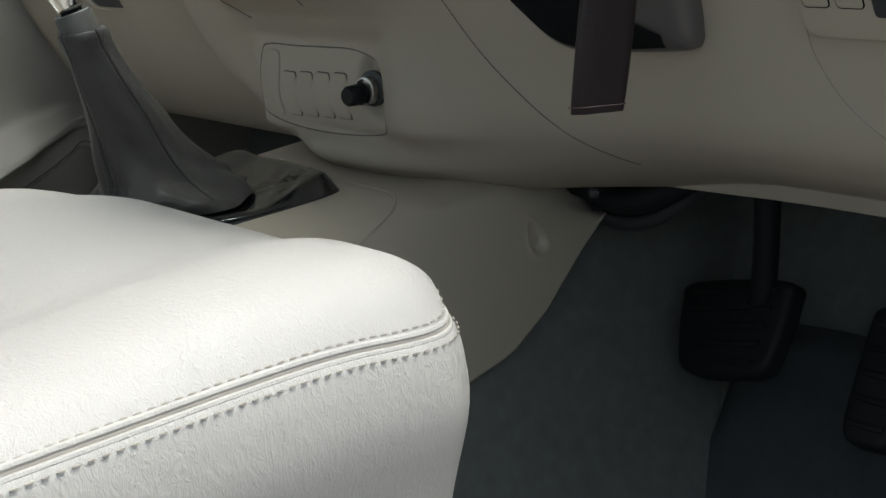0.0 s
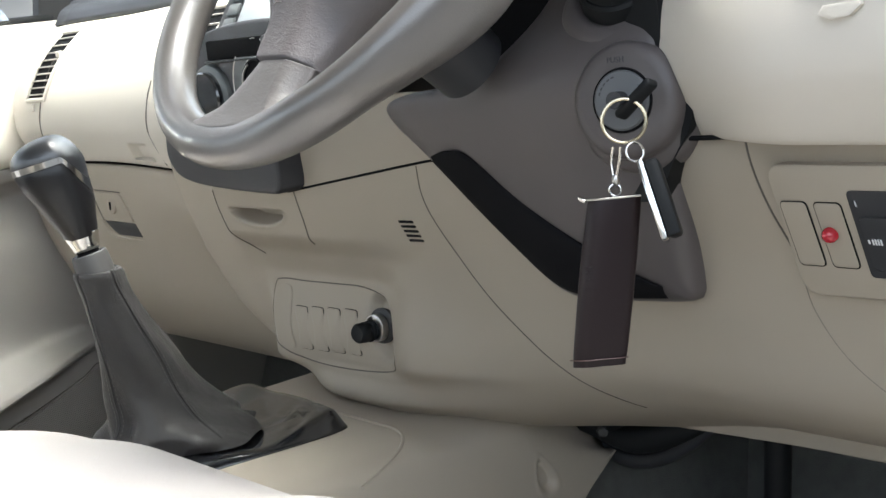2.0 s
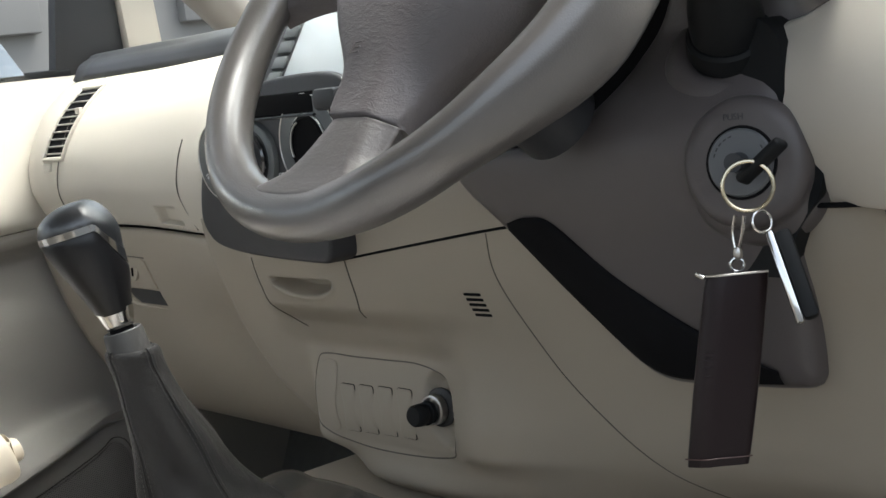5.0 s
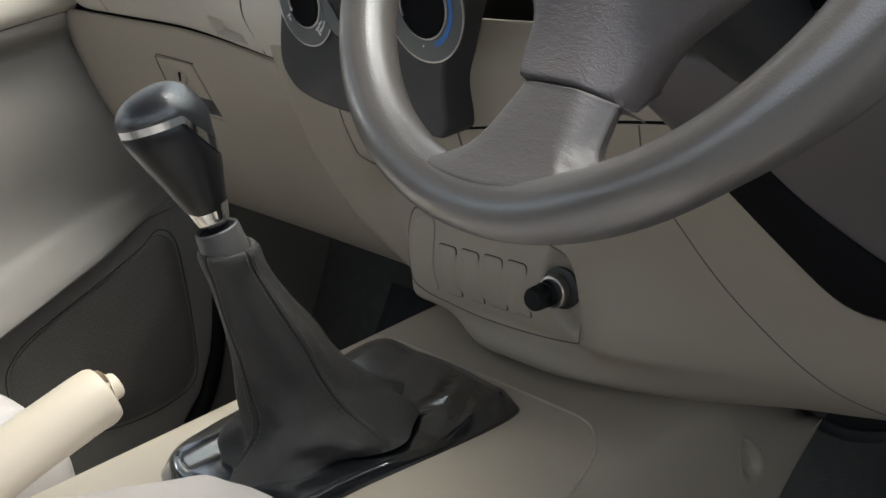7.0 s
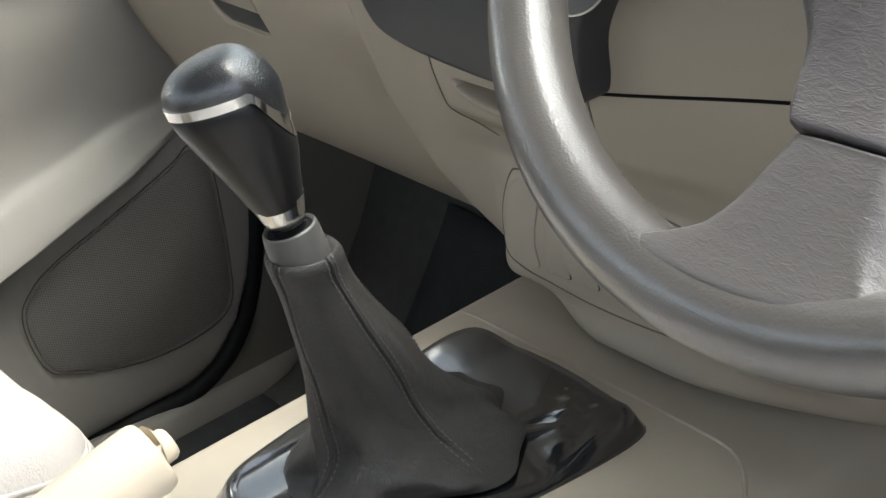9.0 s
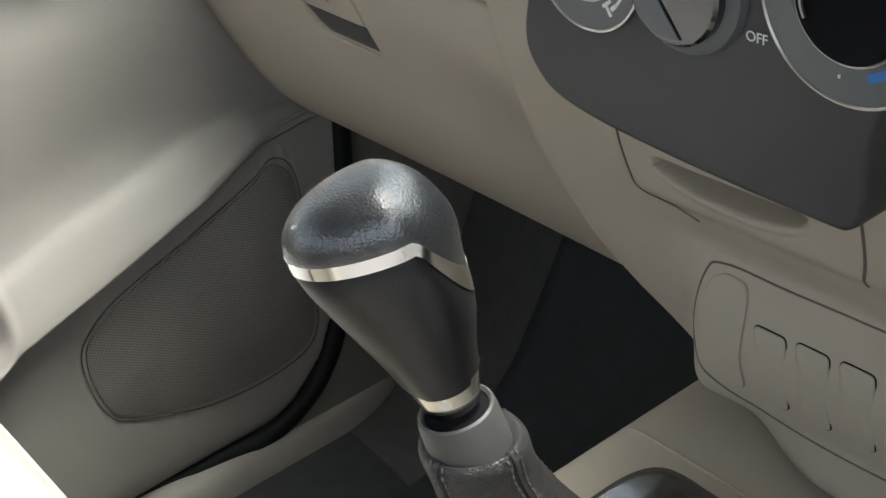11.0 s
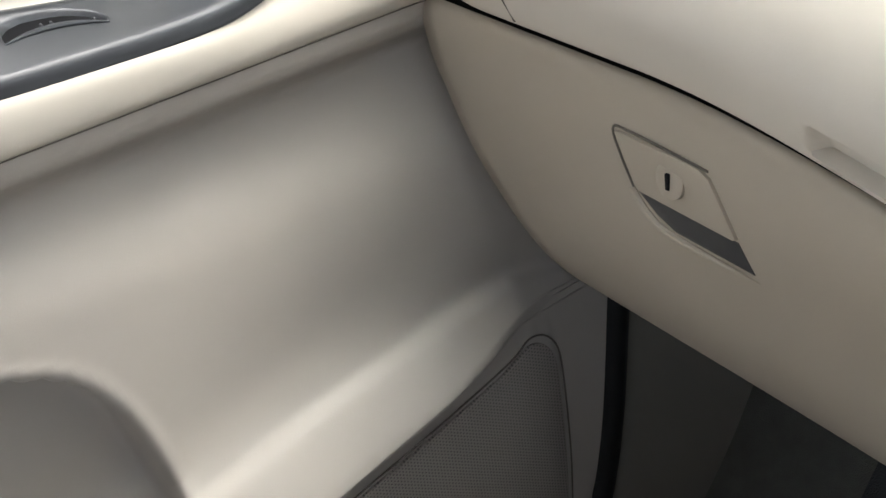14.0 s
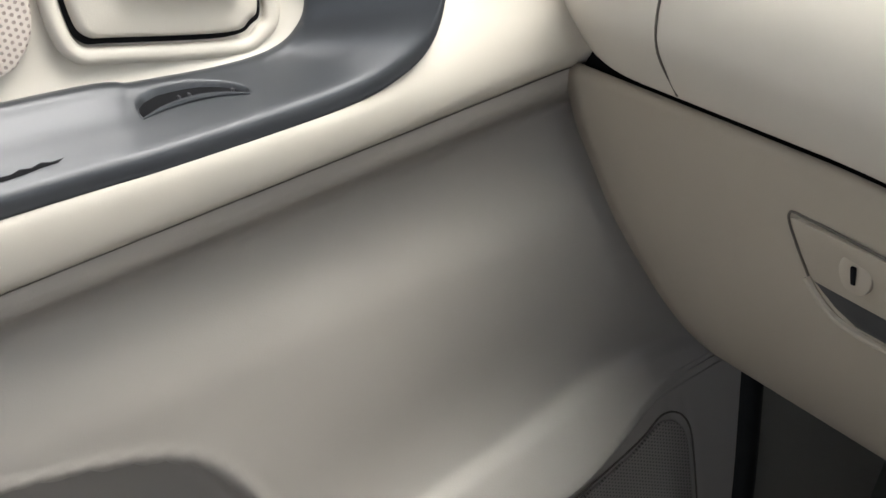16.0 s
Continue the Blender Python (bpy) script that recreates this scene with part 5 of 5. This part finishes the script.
for x, z, r, k in ((-0.079, 0.6475, 0.0335, 0.0185), (0.059, 0.657, 0.0405, 0.0235)):
    d = part("dial_plate", disc(x, z, [(0, r), (0.0015, r), (0.002, r - 0.001), (0.002, 0.004)]), DIAL, panel, "grey dial plate")
    part("dial_rim", tube(circle((x, PY - 0.0018, z), r, (0, -1, 0), 56), 0.0007, 6, loop=True), SATIN, d, "bright rim")
    part("knob_ring", tube(circle((x, PY - 0.0025, z), k + 0.0007, (0, -1, 0), 48), 0.0008, 8, loop=True), SATIN, d, "bright ring")
    part("knob", disc(x, z, [(0, k), (0.004, k), (0.0045, k - 0.002), (0.0025, k - 0.005), (0.0025, 0.001)]), BLACK, d, "black knob")
    part("pointer", tube([(x + (k - 0.0035) * math.cos(a), PY - 0.0052, z + (k - 0.0035) * math.sin(a)) for a in np.linspace(2.0, 3.6, 14)], 0.0009, 6), SATIN, d, "bright arc in the knob")
dm = part("button_surround", disc(-0.020, 0.648, [(0, 0.031), (0.004, 0.030), (0.006, 0.027), (0.006, 0.002)]), DIAL, panel, "silver ring round the middle button")
part("button", disc(-0.020, 0.648, [(0.0, 0.0245), (0.010, 0.0245), (0.0115, 0.023), (0.0115, 0.001)]), GLOSS, dm, "glossy black middle button")
# sheen on the gloss button, laid on as a lighter grey segment
part("button_face", slab([(-0.020 + 0.021 * math.cos(a), PY - 0.0118, 0.648 + 0.021 * math.sin(a)) for a in np.linspace(radians(150), radians(285), 20)], (0, -1, 0), 0.0008), DIAL, dm, "lighter grey segment painting the sheen on the button")


def arc_mark(x, z, r0, r1, a0, a1, mat, parent):
    inner = [(x + r0 * math.cos(a), PY - 0.0021, z + r0 * math.sin(a)) for a in np.linspace(radians(a0), radians(a1), 12)]
    outer = [(x + r1 * math.cos(a), PY - 0.0021, z + r1 * math.sin(a)) for a in np.linspace(radians(a1), radians(a0), 12)]
    part("mark", slab(inner + outer, (0, -1, 0), 0.0004), mat, parent, "painted mark")


arc_mark(0.059, 0.657, 0.0270, 0.0305, 288, 378, BLUE, panel)
arc_mark(0.059, 0.657, 0.0290, 0.0305, 262, 264, WHITE, panel)
# pale symbols round the fan dial, as plain bars
for a, r0, r1, w in ((206, 0.0235, 0.0275, 3), (211, 0.0250, 0.0265, 6), (301, 0.0235, 0.0285, 4), (307, 0.0250, 0.0270, 8), (316, 0.0255, 0.0268, 16)):
    arc_mark(-0.079, 0.6475, r0, r1, a, a + w, WHITE, panel)


def lettering(text, size, at, mat, parent, name="lettering", thick=0.00015):
    cu = bpy.data.curves.new("tmp_text", "FONT")
    cu.body, cu.size, cu.extrude, cu.align_x, cu.align_y = text, size, thick, "CENTER", "CENTER"
    ob = bpy.data.objects.new("tmp_text", cu)
    scene.collection.objects.link(ob)
    me = bpy.data.meshes.new_from_object(ob.evaluated_get(bpy.context.evaluated_depsgraph_get()))
    bpy.data.objects.remove(ob)
    bpy.data.curves.remove(cu)
    bm = bmesh.new()
    bm.from_mesh(me)
    bpy.data.meshes.remove(me)
    bmesh.ops.transform(bm, matrix=at, verts=bm.verts)
    return part(name, bm, mat, parent, "painted word")


lettering("OFF", 0.0062, pose(0.0165, PY - 0.0022, 0.6330, 90, 0, 0), WHITE, panel)
for a, b in ((-0.062, 0.633), (-0.066, 0.629)):
    part("mark", box((0.006, 0.0006, 0.0016), pose(a, PY - 0.0022, b, 0, -35, 0), 0), WHITE, panel, "small pale mark")
# head unit
UM = pose(0.086, 0.2136, 0.737, -33.7, 0, 0)
part("bezel", box((0.206, 0.02, 0.108), UM @ pose(-0.012, 0.014, 0.002), 0.006), SILVER, panel, "grey bezel round the head unit")
unit = part("head_unit", box((0.180, 0.02, 0.092), UM @ pose(-0.012, 0.002, 0), 0.004), DARK, panel, "dark frame of the head unit")
# the screen's reflection is in its base colour
part("screen", box((0.130, 0.004, 0.084), UM @ pose(0.0, -0.0085, 0), 0.002), SCREEN, unit, "screen with the windscreen's reflection painted pale")
for k in range(6):
    part("key_button", box((0.018, 0.004, 0.0115), UM @ pose(-0.080, -0.0085, -0.036 + 0.0145 * k), 0.0015), DIAL, unit)
part("volume_knob", turned(UM @ Vector((0.068, -0.010, -0.018)), (0, -0.83, 0.55), [(0, 0.0085), (0.010, 0.0080), (0.0115, 0.0065), (0.0115, 0.001)], 24), CHROME, unit, "small chrome knob")
part("slot", box((0.092, 0.004, 0.0175), pose(0.026, 0.1765, 0.6905), 0.002), BLACK, panel, "dark storage slot")
part("slot_sill", box((0.096, 0.006, 0.002), pose(0.026, 0.1755, 0.6805), 0.0008), SILVER, panel)
part("button_block", box((0.030, 0.014, 0.017), pose(0.0965, 0.1735, 0.6915), 0.004), DARK, panel, "dark button")
part("tab", box((0.016, 0.006, 0.007), pose(0.134, 0.212, 0.636), 0.0015), CREAM, dash, "small cream tab")

# ---- keys in the ignition ----
keys = thing("key_bunch", (0.477, 0.16, 0.60), "key ring with a dark red leather pouch and a silver remote", "keys")
CV = Vector((0.60, -0.78, 0.10)).normalized()
key_dir = Vector((0.80, 0.05, 0.60)).normalized()
kx = key_dir
kz = (Vector((-0.35, -0.90, 0.35)) - kx * Vector((-0.35, -0.90, 0.35)).dot(kx)).normalized()
ky = kz.cross(kx)
km = Matrix.Translation((0.4905, 0.1720, 0.6330)) @ Matrix((kx, ky, kz)).transposed().to_4x4()
part("key_bow", box((0.036, 0.006, 0.0095), km, 0.0026, 3), RUBBER, keys, "black key head")
part("key_blade", turned(IGN, IAX, [(0, 0.006), (0.012, 0.0055)], 16), DARK, keys)
part("ring", tube(circle((0.4855, 0.1645, 0.6205), 0.0137, CV, 48), 0.0012, 8, loop=True), BRASS, keys, "pale gold split ring")
part("ring", tube(circle((0.4960, 0.1603, 0.6015), 0.0060, (0.9, -0.35, 0.2), 28), 0.0008, 8, loop=True), CHROME, keys, "small steel ring")
for dx in (-0.0035, 0.0025):
    part("clasp", tube(spline([(0.4815 + dx, 0.1610, 0.6045), (0.4800 + dx * 1.1, 0.1600, 0.596), (0.4790 + dx * 0.4, 0.1590, 0.5860)], 10), 0.0010, 8), CHROME, keys, "steel clasp strap")
part("swivel", turned((0.4790, 0.1590, 0.5870), (0, 0, -1), [(0, 0.0016), (0.002, 0.0026), (0.005, 0.0026), (0.007, 0.0012)], 14), SATIN, keys)
part("eyelet", tube(circle((0.4785, 0.1580, 0.5775), 0.0037, CV, 22), 0.0008, 8, loop=True), CHROME, keys)
part("pin", tube([(0.4780, 0.1570, 0.5742), (0.4770, 0.1560, 0.5690)], 0.0008, 6), CHROME, keys)
PT, PB = Vector((0.4810, 0.1540, 0.5735)), Vector((0.4665, 0.1400, 0.4655))
side = Vector((CV.y, -CV.x, 0)).normalized() * -1
prow = []
for u in np.linspace(0, 1, 14):
    c = PT.lerp(PB, u)
    w, d = 0.0172 + 0.0008 * math.sin(3 * u), 0.0075 + 0.0015 * math.sin(math.pi * u)
    if u < 0.02 or u > 0.98:
        w, d = w * 0.98, d * 0.9
    sec = [(-1.0, 0.15), (-0.95, 0.55), (-0.60, 0.95), (-0.30, 1.05), (0.10, 0.75), (0.70, 0.55), (0.96, 0.30), (1.0, 0.0), (0.95, -0.5), (0.5, -0.8), (-0.5, -0.8), (-0.95, -0.4)]
    prow.append([c + side * (w * a) + CV * (d * b) for a, b in sec])
pouch = part("pouch", loft(prow, closed=True, caps=True), POUCH, keys, "dark red-brown leather pouch", sharp=60)
hem = [PB.lerp(PT, 0.045) + side * (0.0190 * a) + CV * (0.0078 * b) for a, b in [(-0.98, 0.5), (-0.6, 0.97), (-0.3, 1.08), (0.1, 0.79), (0.7, 0.60), (0.97, 0.30)]]
part("hem_stitch", tube(spline(hem, 20), 0.0004, 6), POUCHLINE, pouch)
part("zip_edge", tube(spline([PT + side * (0.0176 * a) + CV * (0.0072 * b) for a, b in [(-1.0, 0.6), (-0.5, 1.0), (0.2, 0.75), (0.95, 0.35)]], 16), 0.0007, 6), SATIN, pouch)
part("zip_pull", box((0.006, 0.002, 0.003), Matrix.Translation(PT + side * -0.020 + CV * 0.005 + Vector((0, 0, 0.0005))) @ Euler((0.3, 0.5, 0.2)).to_matrix().to_4x4(), 0.0008), CHROME, pouch)
for k, (q, w) in enumerate(((0.40, 0.008), (0.43, 0.0075), (0.47, 0.006), (0.52, 0.005))):
    part("embossing", box((w, 0.0006, 0.0011), Matrix.Translation(PT.lerp(PB, q) + side * -0.0095 + CV * 0.0088) @ Matrix((side, CV.cross(side), CV)).transposed().to_4x4() @ pose(0, 0, 0, 90, 0, 0), 0), POUCH, pouch)
RT, RB = Vector((0.5005, 0.1600, 0.5940)), Vector((0.5180, 0.1560, 0.5485))
ax = (RB - RT).normalized()
rs = ax.cross(CV).normalized()
rm = Matrix.Translation((RT + RB) / 2) @ Matrix((rs, ax, rs.cross(ax))).transposed().to_4x4()
rem = part("remote", box((0.0045, 0.052, 0.018), rm, 0.0015), CHROME, keys, "silver edge of the remote key")
part("remote_case", box((0.009, 0.050, 0.019), rm @ pose(-0.0066 if rs.x < 0 else 0.0066, 0, -0.002), 0.003), RUBBER, rem, "black remote case")
TM = Matrix.Translation(IGN + Vector((-0.003, 0, 0.0262)) + IAX * -0.0008)
e2 = (Vector((0, 0, 1)) - IAX * IAX.z).normalized()
e1 = e2.cross(IAX)
lettering("PUSH", 0.0052, TM @ Matrix((e1, e2, IAX)).transposed().to_4x4(), DARK, col)
for a in list(range(110, 175, 13)) + list(range(-20, 40, 13)):
    p = IGN + IAX * 0.0019 + 0.0158 * (math.cos(radians(a)) * e1 + math.sin(radians(a)) * e2)
    part("mark", box((0.0022, 0.0008, 0.0003), Matrix.Translation(p) @ Matrix((e1, e2, IAX)).transposed().to_4x4() @ pose(0, 0, 0, 0, 0, a + 90), 0), DARK, cyl, "small dark mark")

# ---- details of the passenger door ----
def on_trim(y, z, out=0.0):
    return Vector((-0.7715 + out, y, z))


def door_pad(outline, h, base=-0.003, round_off=0.95):
    o = ring([(a, b, 0) for a, b in outline], 60)
    c = sum(o, Vector()) / len(o)
    return loft([[on_trim(c.x + (p.x - c.x) * s, c.y + (p.y - c.y) * s, out) for p in o] for s, out in ((1.0, base), (1.0, h * 0.5), (1 - (1 - round_off) * 0.4, h * 0.9), (round_off, h), (0.5, h), (0.03, h))], closed=True, caps=True)


bez = [(0.0, 0.74), (-0.002, 0.70), (-0.001, 0.665), (0.004, 0.651), (0.020, 0.646), (0.084, 0.631), (0.100, 0.634), (0.108, 0.645), (0.110, 0.70), (0.110, 0.74)]
# black pad behind the handle; its visible edge is a painted shadow line
part("handle_shadow", door_pad(bez, 0.0012, round_off=0.985), BLACK, door, "black pad drawing the shadow line round the inner handle")
part("bowl_lip", tube(ring([on_trim(a, b, 0.0015) + Vector((0, 0.0, 0)) for a, b in [(-0.006, 0.745), (-0.008, 0.70), (-0.007, 0.663), (0.0, 0.646), (0.019, 0.640), (0.085, 0.625), (0.104, 0.628), (0.114, 0.642), (0.116, 0.70), (0.116, 0.745)]], 60), 0.0052, 10, loop=True), CREAM, door, "cream lip")
inner = [(0.002, 0.738), (0.0005, 0.70), (0.0015, 0.667), (0.0065, 0.6545), (0.022, 0.6495), (0.084, 0.6348), (0.0985, 0.6380), (0.1055, 0.648), (0.1075, 0.70), (0.1075, 0.738)]
part("door_handle", door_pad(inner, 0.008, round_off=0.90), CREAM, door, "cream inner door handle", sharp=60)
part("handle_lever", door_pad([(0.030, 0.73), (0.030, 0.685), (0.036, 0.672), (0.09, 0.657), (0.096, 0.664), (0.097, 0.70), (0.095, 0.73)], 0.016, round_off=0.86), CREAM, door, "cream lever", sharp=60)
part("armrest_insert", door_pad([(-0.40, 0.76), (-0.018, 0.745), (-0.016, 0.70), (-0.018, 0.672), (-0.026, 0.655), (-0.045, 0.645), (-0.10, 0.648), (-0.40, 0.68)], 0.004, round_off=0.97), PERF, door, "perforated pinkish leather insert")


# black sheet above the slot's floor: dark material with the deep shade painted in
part("grip_slot", loft([[ledge_at(0.0495 + (y - 0.0495) * s, -0.7480 + (x + 0.7480) * s, -0.0032) for y, x in NOTCH] for s in (0.99, 0.5, 0.02)], closed=True, caps=True), BLACK, ledge, "black sheet in the grip slot, dark material and deep shade in one", sharp=30)
for y in (0.044, 0.050, 0.0735):
    part("slot_rib", box((0.0085, 0.0016, 0.006), Matrix.Translation(ledge_at(y, -0.7515 + 60 * (y - 0.047) ** 2 * 0.1, -0.0060)), 0.0005), GREY, ledge)
part("slot_lip", tube(spline([ledge_at(a, b, 0.0004) for a, b in ((0.0190, -0.7400), (0.032, -0.7432), (0.048, -0.7442), (0.064, -0.7422), (0.0795, -0.7364))], 24), [0.0004 + 0.0016 * math.sin(math.pi * k / 23) for k in range(24)], 8), SILVER, ledge)
scuff = [(-0.072, -0.7255), (-0.066, -0.7275), (-0.058, -0.7268), (-0.052, -0.7285), (-0.046, -0.7272), (-0.041, -0.7290), (-0.035, -0.7274), (-0.029, -0.7282), (-0.033, -0.7262), (-0.043, -0.7258), (-0.052, -0.7248), (-0.062, -0.7246)]
part("scuff", loft([[ledge_at(-0.050 + (y + 0.050) * s, -0.7266 + (x + 0.7266) * s, 0.0003) for y, x in scuff] for s in (1.0, 0.5, 0.02)], closed=True, caps=True), BLACK, ledge, "dark scuff on the ledge edge")

# ---- driver footwell ----
def pedal(name, x, y, z, w, h, label, arm, slant=0):
    p = thing(name, (x, y, z), label, "pedal", "pedals")
    m = pose(x, y, z, -38, slant, 0)
    outline = ring([m @ Vector((w * a, 0.011, h * b)) for a, b in ((-0.46, 0.46), (0, 0.50), (0.46, 0.46), (0.50, 0.25), (0.46, -0.15), (0.36, -0.45), (0, -0.50), (-0.36, -0.45), (-0.46, -0.15), (-0.50, 0.25))], 48)
    part("pad", slab(outline, m.to_3x3() @ Vector((0, -1, 0)), 0.022, 0.007, 3), RUBBER, p, "ribbed black rubber pad", sharp=60)
    for k in range(5):
        part("rib", box((w * (0.60 + 0.05 * k), 0.005, 0.006), m @ pose(0, -0.012, h * (-0.36 + 0.18 * k)), 0.002), RUBBER, p)
    part("arm", tube(spline(arm, 12), 0.0125, 10), RUBBER, p, "dark steel arm")
    return p


pedal("brake_pedal", 0.297, 0.485, 0.150, 0.132, 0.098, "wide black brake pedal hanging over the driver floor", [(0.318, 0.495, 0.17), (0.325, 0.498, 0.20), (0.334, 0.497, 0.28), (0.345, 0.50, 0.45)], -12)
pedal("accelerator_pedal", 0.452, 0.50, 0.130, 0.060, 0.13, "black accelerator pedal beside the brake", [(0.455, 0.52, 0.15), (0.46, 0.55, 0.25), (0.46, 0.58, 0.42)])
loom = thing("wiring_loom", (0.24, 0.42, 0.29), "black hoses and a bolt under the dashboard", "hoses")
part("hose", tube(spline([(0.150, 0.40, 0.318), (0.19, 0.415, 0.300), (0.235, 0.42, 0.290), (0.29, 0.43, 0.312), (0.36, 0.45, 0.36)], 24), 0.014, 12), RUBBER, loom, "black hose")
part("hose", tube(spline([(0.16, 0.43, 0.275), (0.22, 0.435, 0.262), (0.28, 0.44, 0.290), (0.33, 0.45, 0.34)], 20), 0.009, 10), DARK, loom, "black cable sleeve")
part("bracket", box((0.06, 0.03, 0.022), pose(0.205, 0.395, 0.320, 0, 8, 0), 0.004), RUBBER, loom, "black bracket")
part("bolt", turned((0.2260, 0.3850, 0.3080), (0.4, -0.9, 0.1), [(0, 0.005), (0.006, 0.006), (0.007, 0.004), (0.008, 0.003)], 6), METALDK, loom, "steel bolt")
def toe_z(y):
    """The floor's height, with its slope up to the firewall."""
    return table(y, [0.36, 0.44, 0.52, 0.60, 0.68], [FLOOR_Z, -0.078, -0.010, 0.100, 0.28]) + 0.014


mat_rows = [[(x, y, toe_z(y) + 0.002 * math.sin(40 * x)) for x in np.linspace(0.235, 0.66, 24)] for y in np.linspace(-0.10, 0.60, 40)]
whole("floor_mat", loft(mat_rows), MAT, "black rubber mat on the driver floor", "floor mat", solid=0.006)
mat2 = [[(x, y, toe_z(y) + 0.002 * math.sin(50 * x + 20 * y)) for x in np.linspace(-0.60, -0.17, 24)] for y in np.linspace(-0.10, 0.605, 40)]
whole("floor_mat", loft(mat2), MAT, "black rubber mat turned up on the passenger floor", "floor mat", solid=0.006)

# ---- stitching ----
def stitches(points, pitch, length, r, mat, parent, name="stitching"):
    """Short threads laid along a line, joined."""
    bms, acc = [], 0.0
    for a, b in zip(points, points[1:]):
        d = (b - a).length
        while acc < d:
            t = acc / d
            p, v = a.lerp(b, t), (b - a).normalized()
            bms.append(tube([p, p + v * length * 0.25, p + v * length * 0.75, p + v * length], [r * 0.5, r, r, r * 0.5], 5))
            acc += pitch
        acc -= d
    return tagged(part(name, joined(*bms), mat, parent, "row of stitches"), kind="stuff")


right = [p for p in seat_rim if p.x > 0.20]
mid_x = (0.03 + 0.524) / 2
up_line, low_line = [], []
for p in right:
    n = Vector((max(-1, min(1, (p.x - mid_x) / 0.247)) ** 9, smooth(-0.078, -0.026, p.y) ** 2, 0)).normalized()
    q = p - n * 0.0024
    up_line.append(Vector((q.x, q.y, seat_height(q.x, q.y) + 0.0004)))
    low_line.append(p + n * 0.0046 + Vector((0, 0, -0.0062)))
stitches(up_line, 0.0072, 0.0042, 0.0007, STITCH, driver_seat)
stitches(low_line, 0.0072, 0.0042, 0.0007, STITCH, driver_seat)
for j in (2, 20, 38, 56):
    for off in (-1, 1):
        line = []
        for k in range(6, 46):
            a, b = columns[j][k], columns[(j + off) % 72][k]
            p = a + (b - a).normalized() * 0.0030
            line.append(p + (p - Vector((0.006, 0.05, p.z))).normalized() * 0.0005)
        stitches(line, 0.0042, 0.0026, 0.0004, DKTHREAD, boot)
# small engraved mark on the airbag cover
for k, (a, b, w, h) in enumerate(((0.004, -0.052, 0.0075, 0.0010), (0.0005, -0.056, 0.0010, 0.0075), (0.006, -0.0555, 0.0045, 0.0010), (0.006, -0.0590, 0.0060, 0.0010))):
    part("mark", box((w, h, 0.0006), Matrix.Translation(wheel_at(a, b, 0.0185)) @ Matrix((WX, WU, WN)).transposed().to_4x4(), 0), RIM, hub, "small embossed mark")
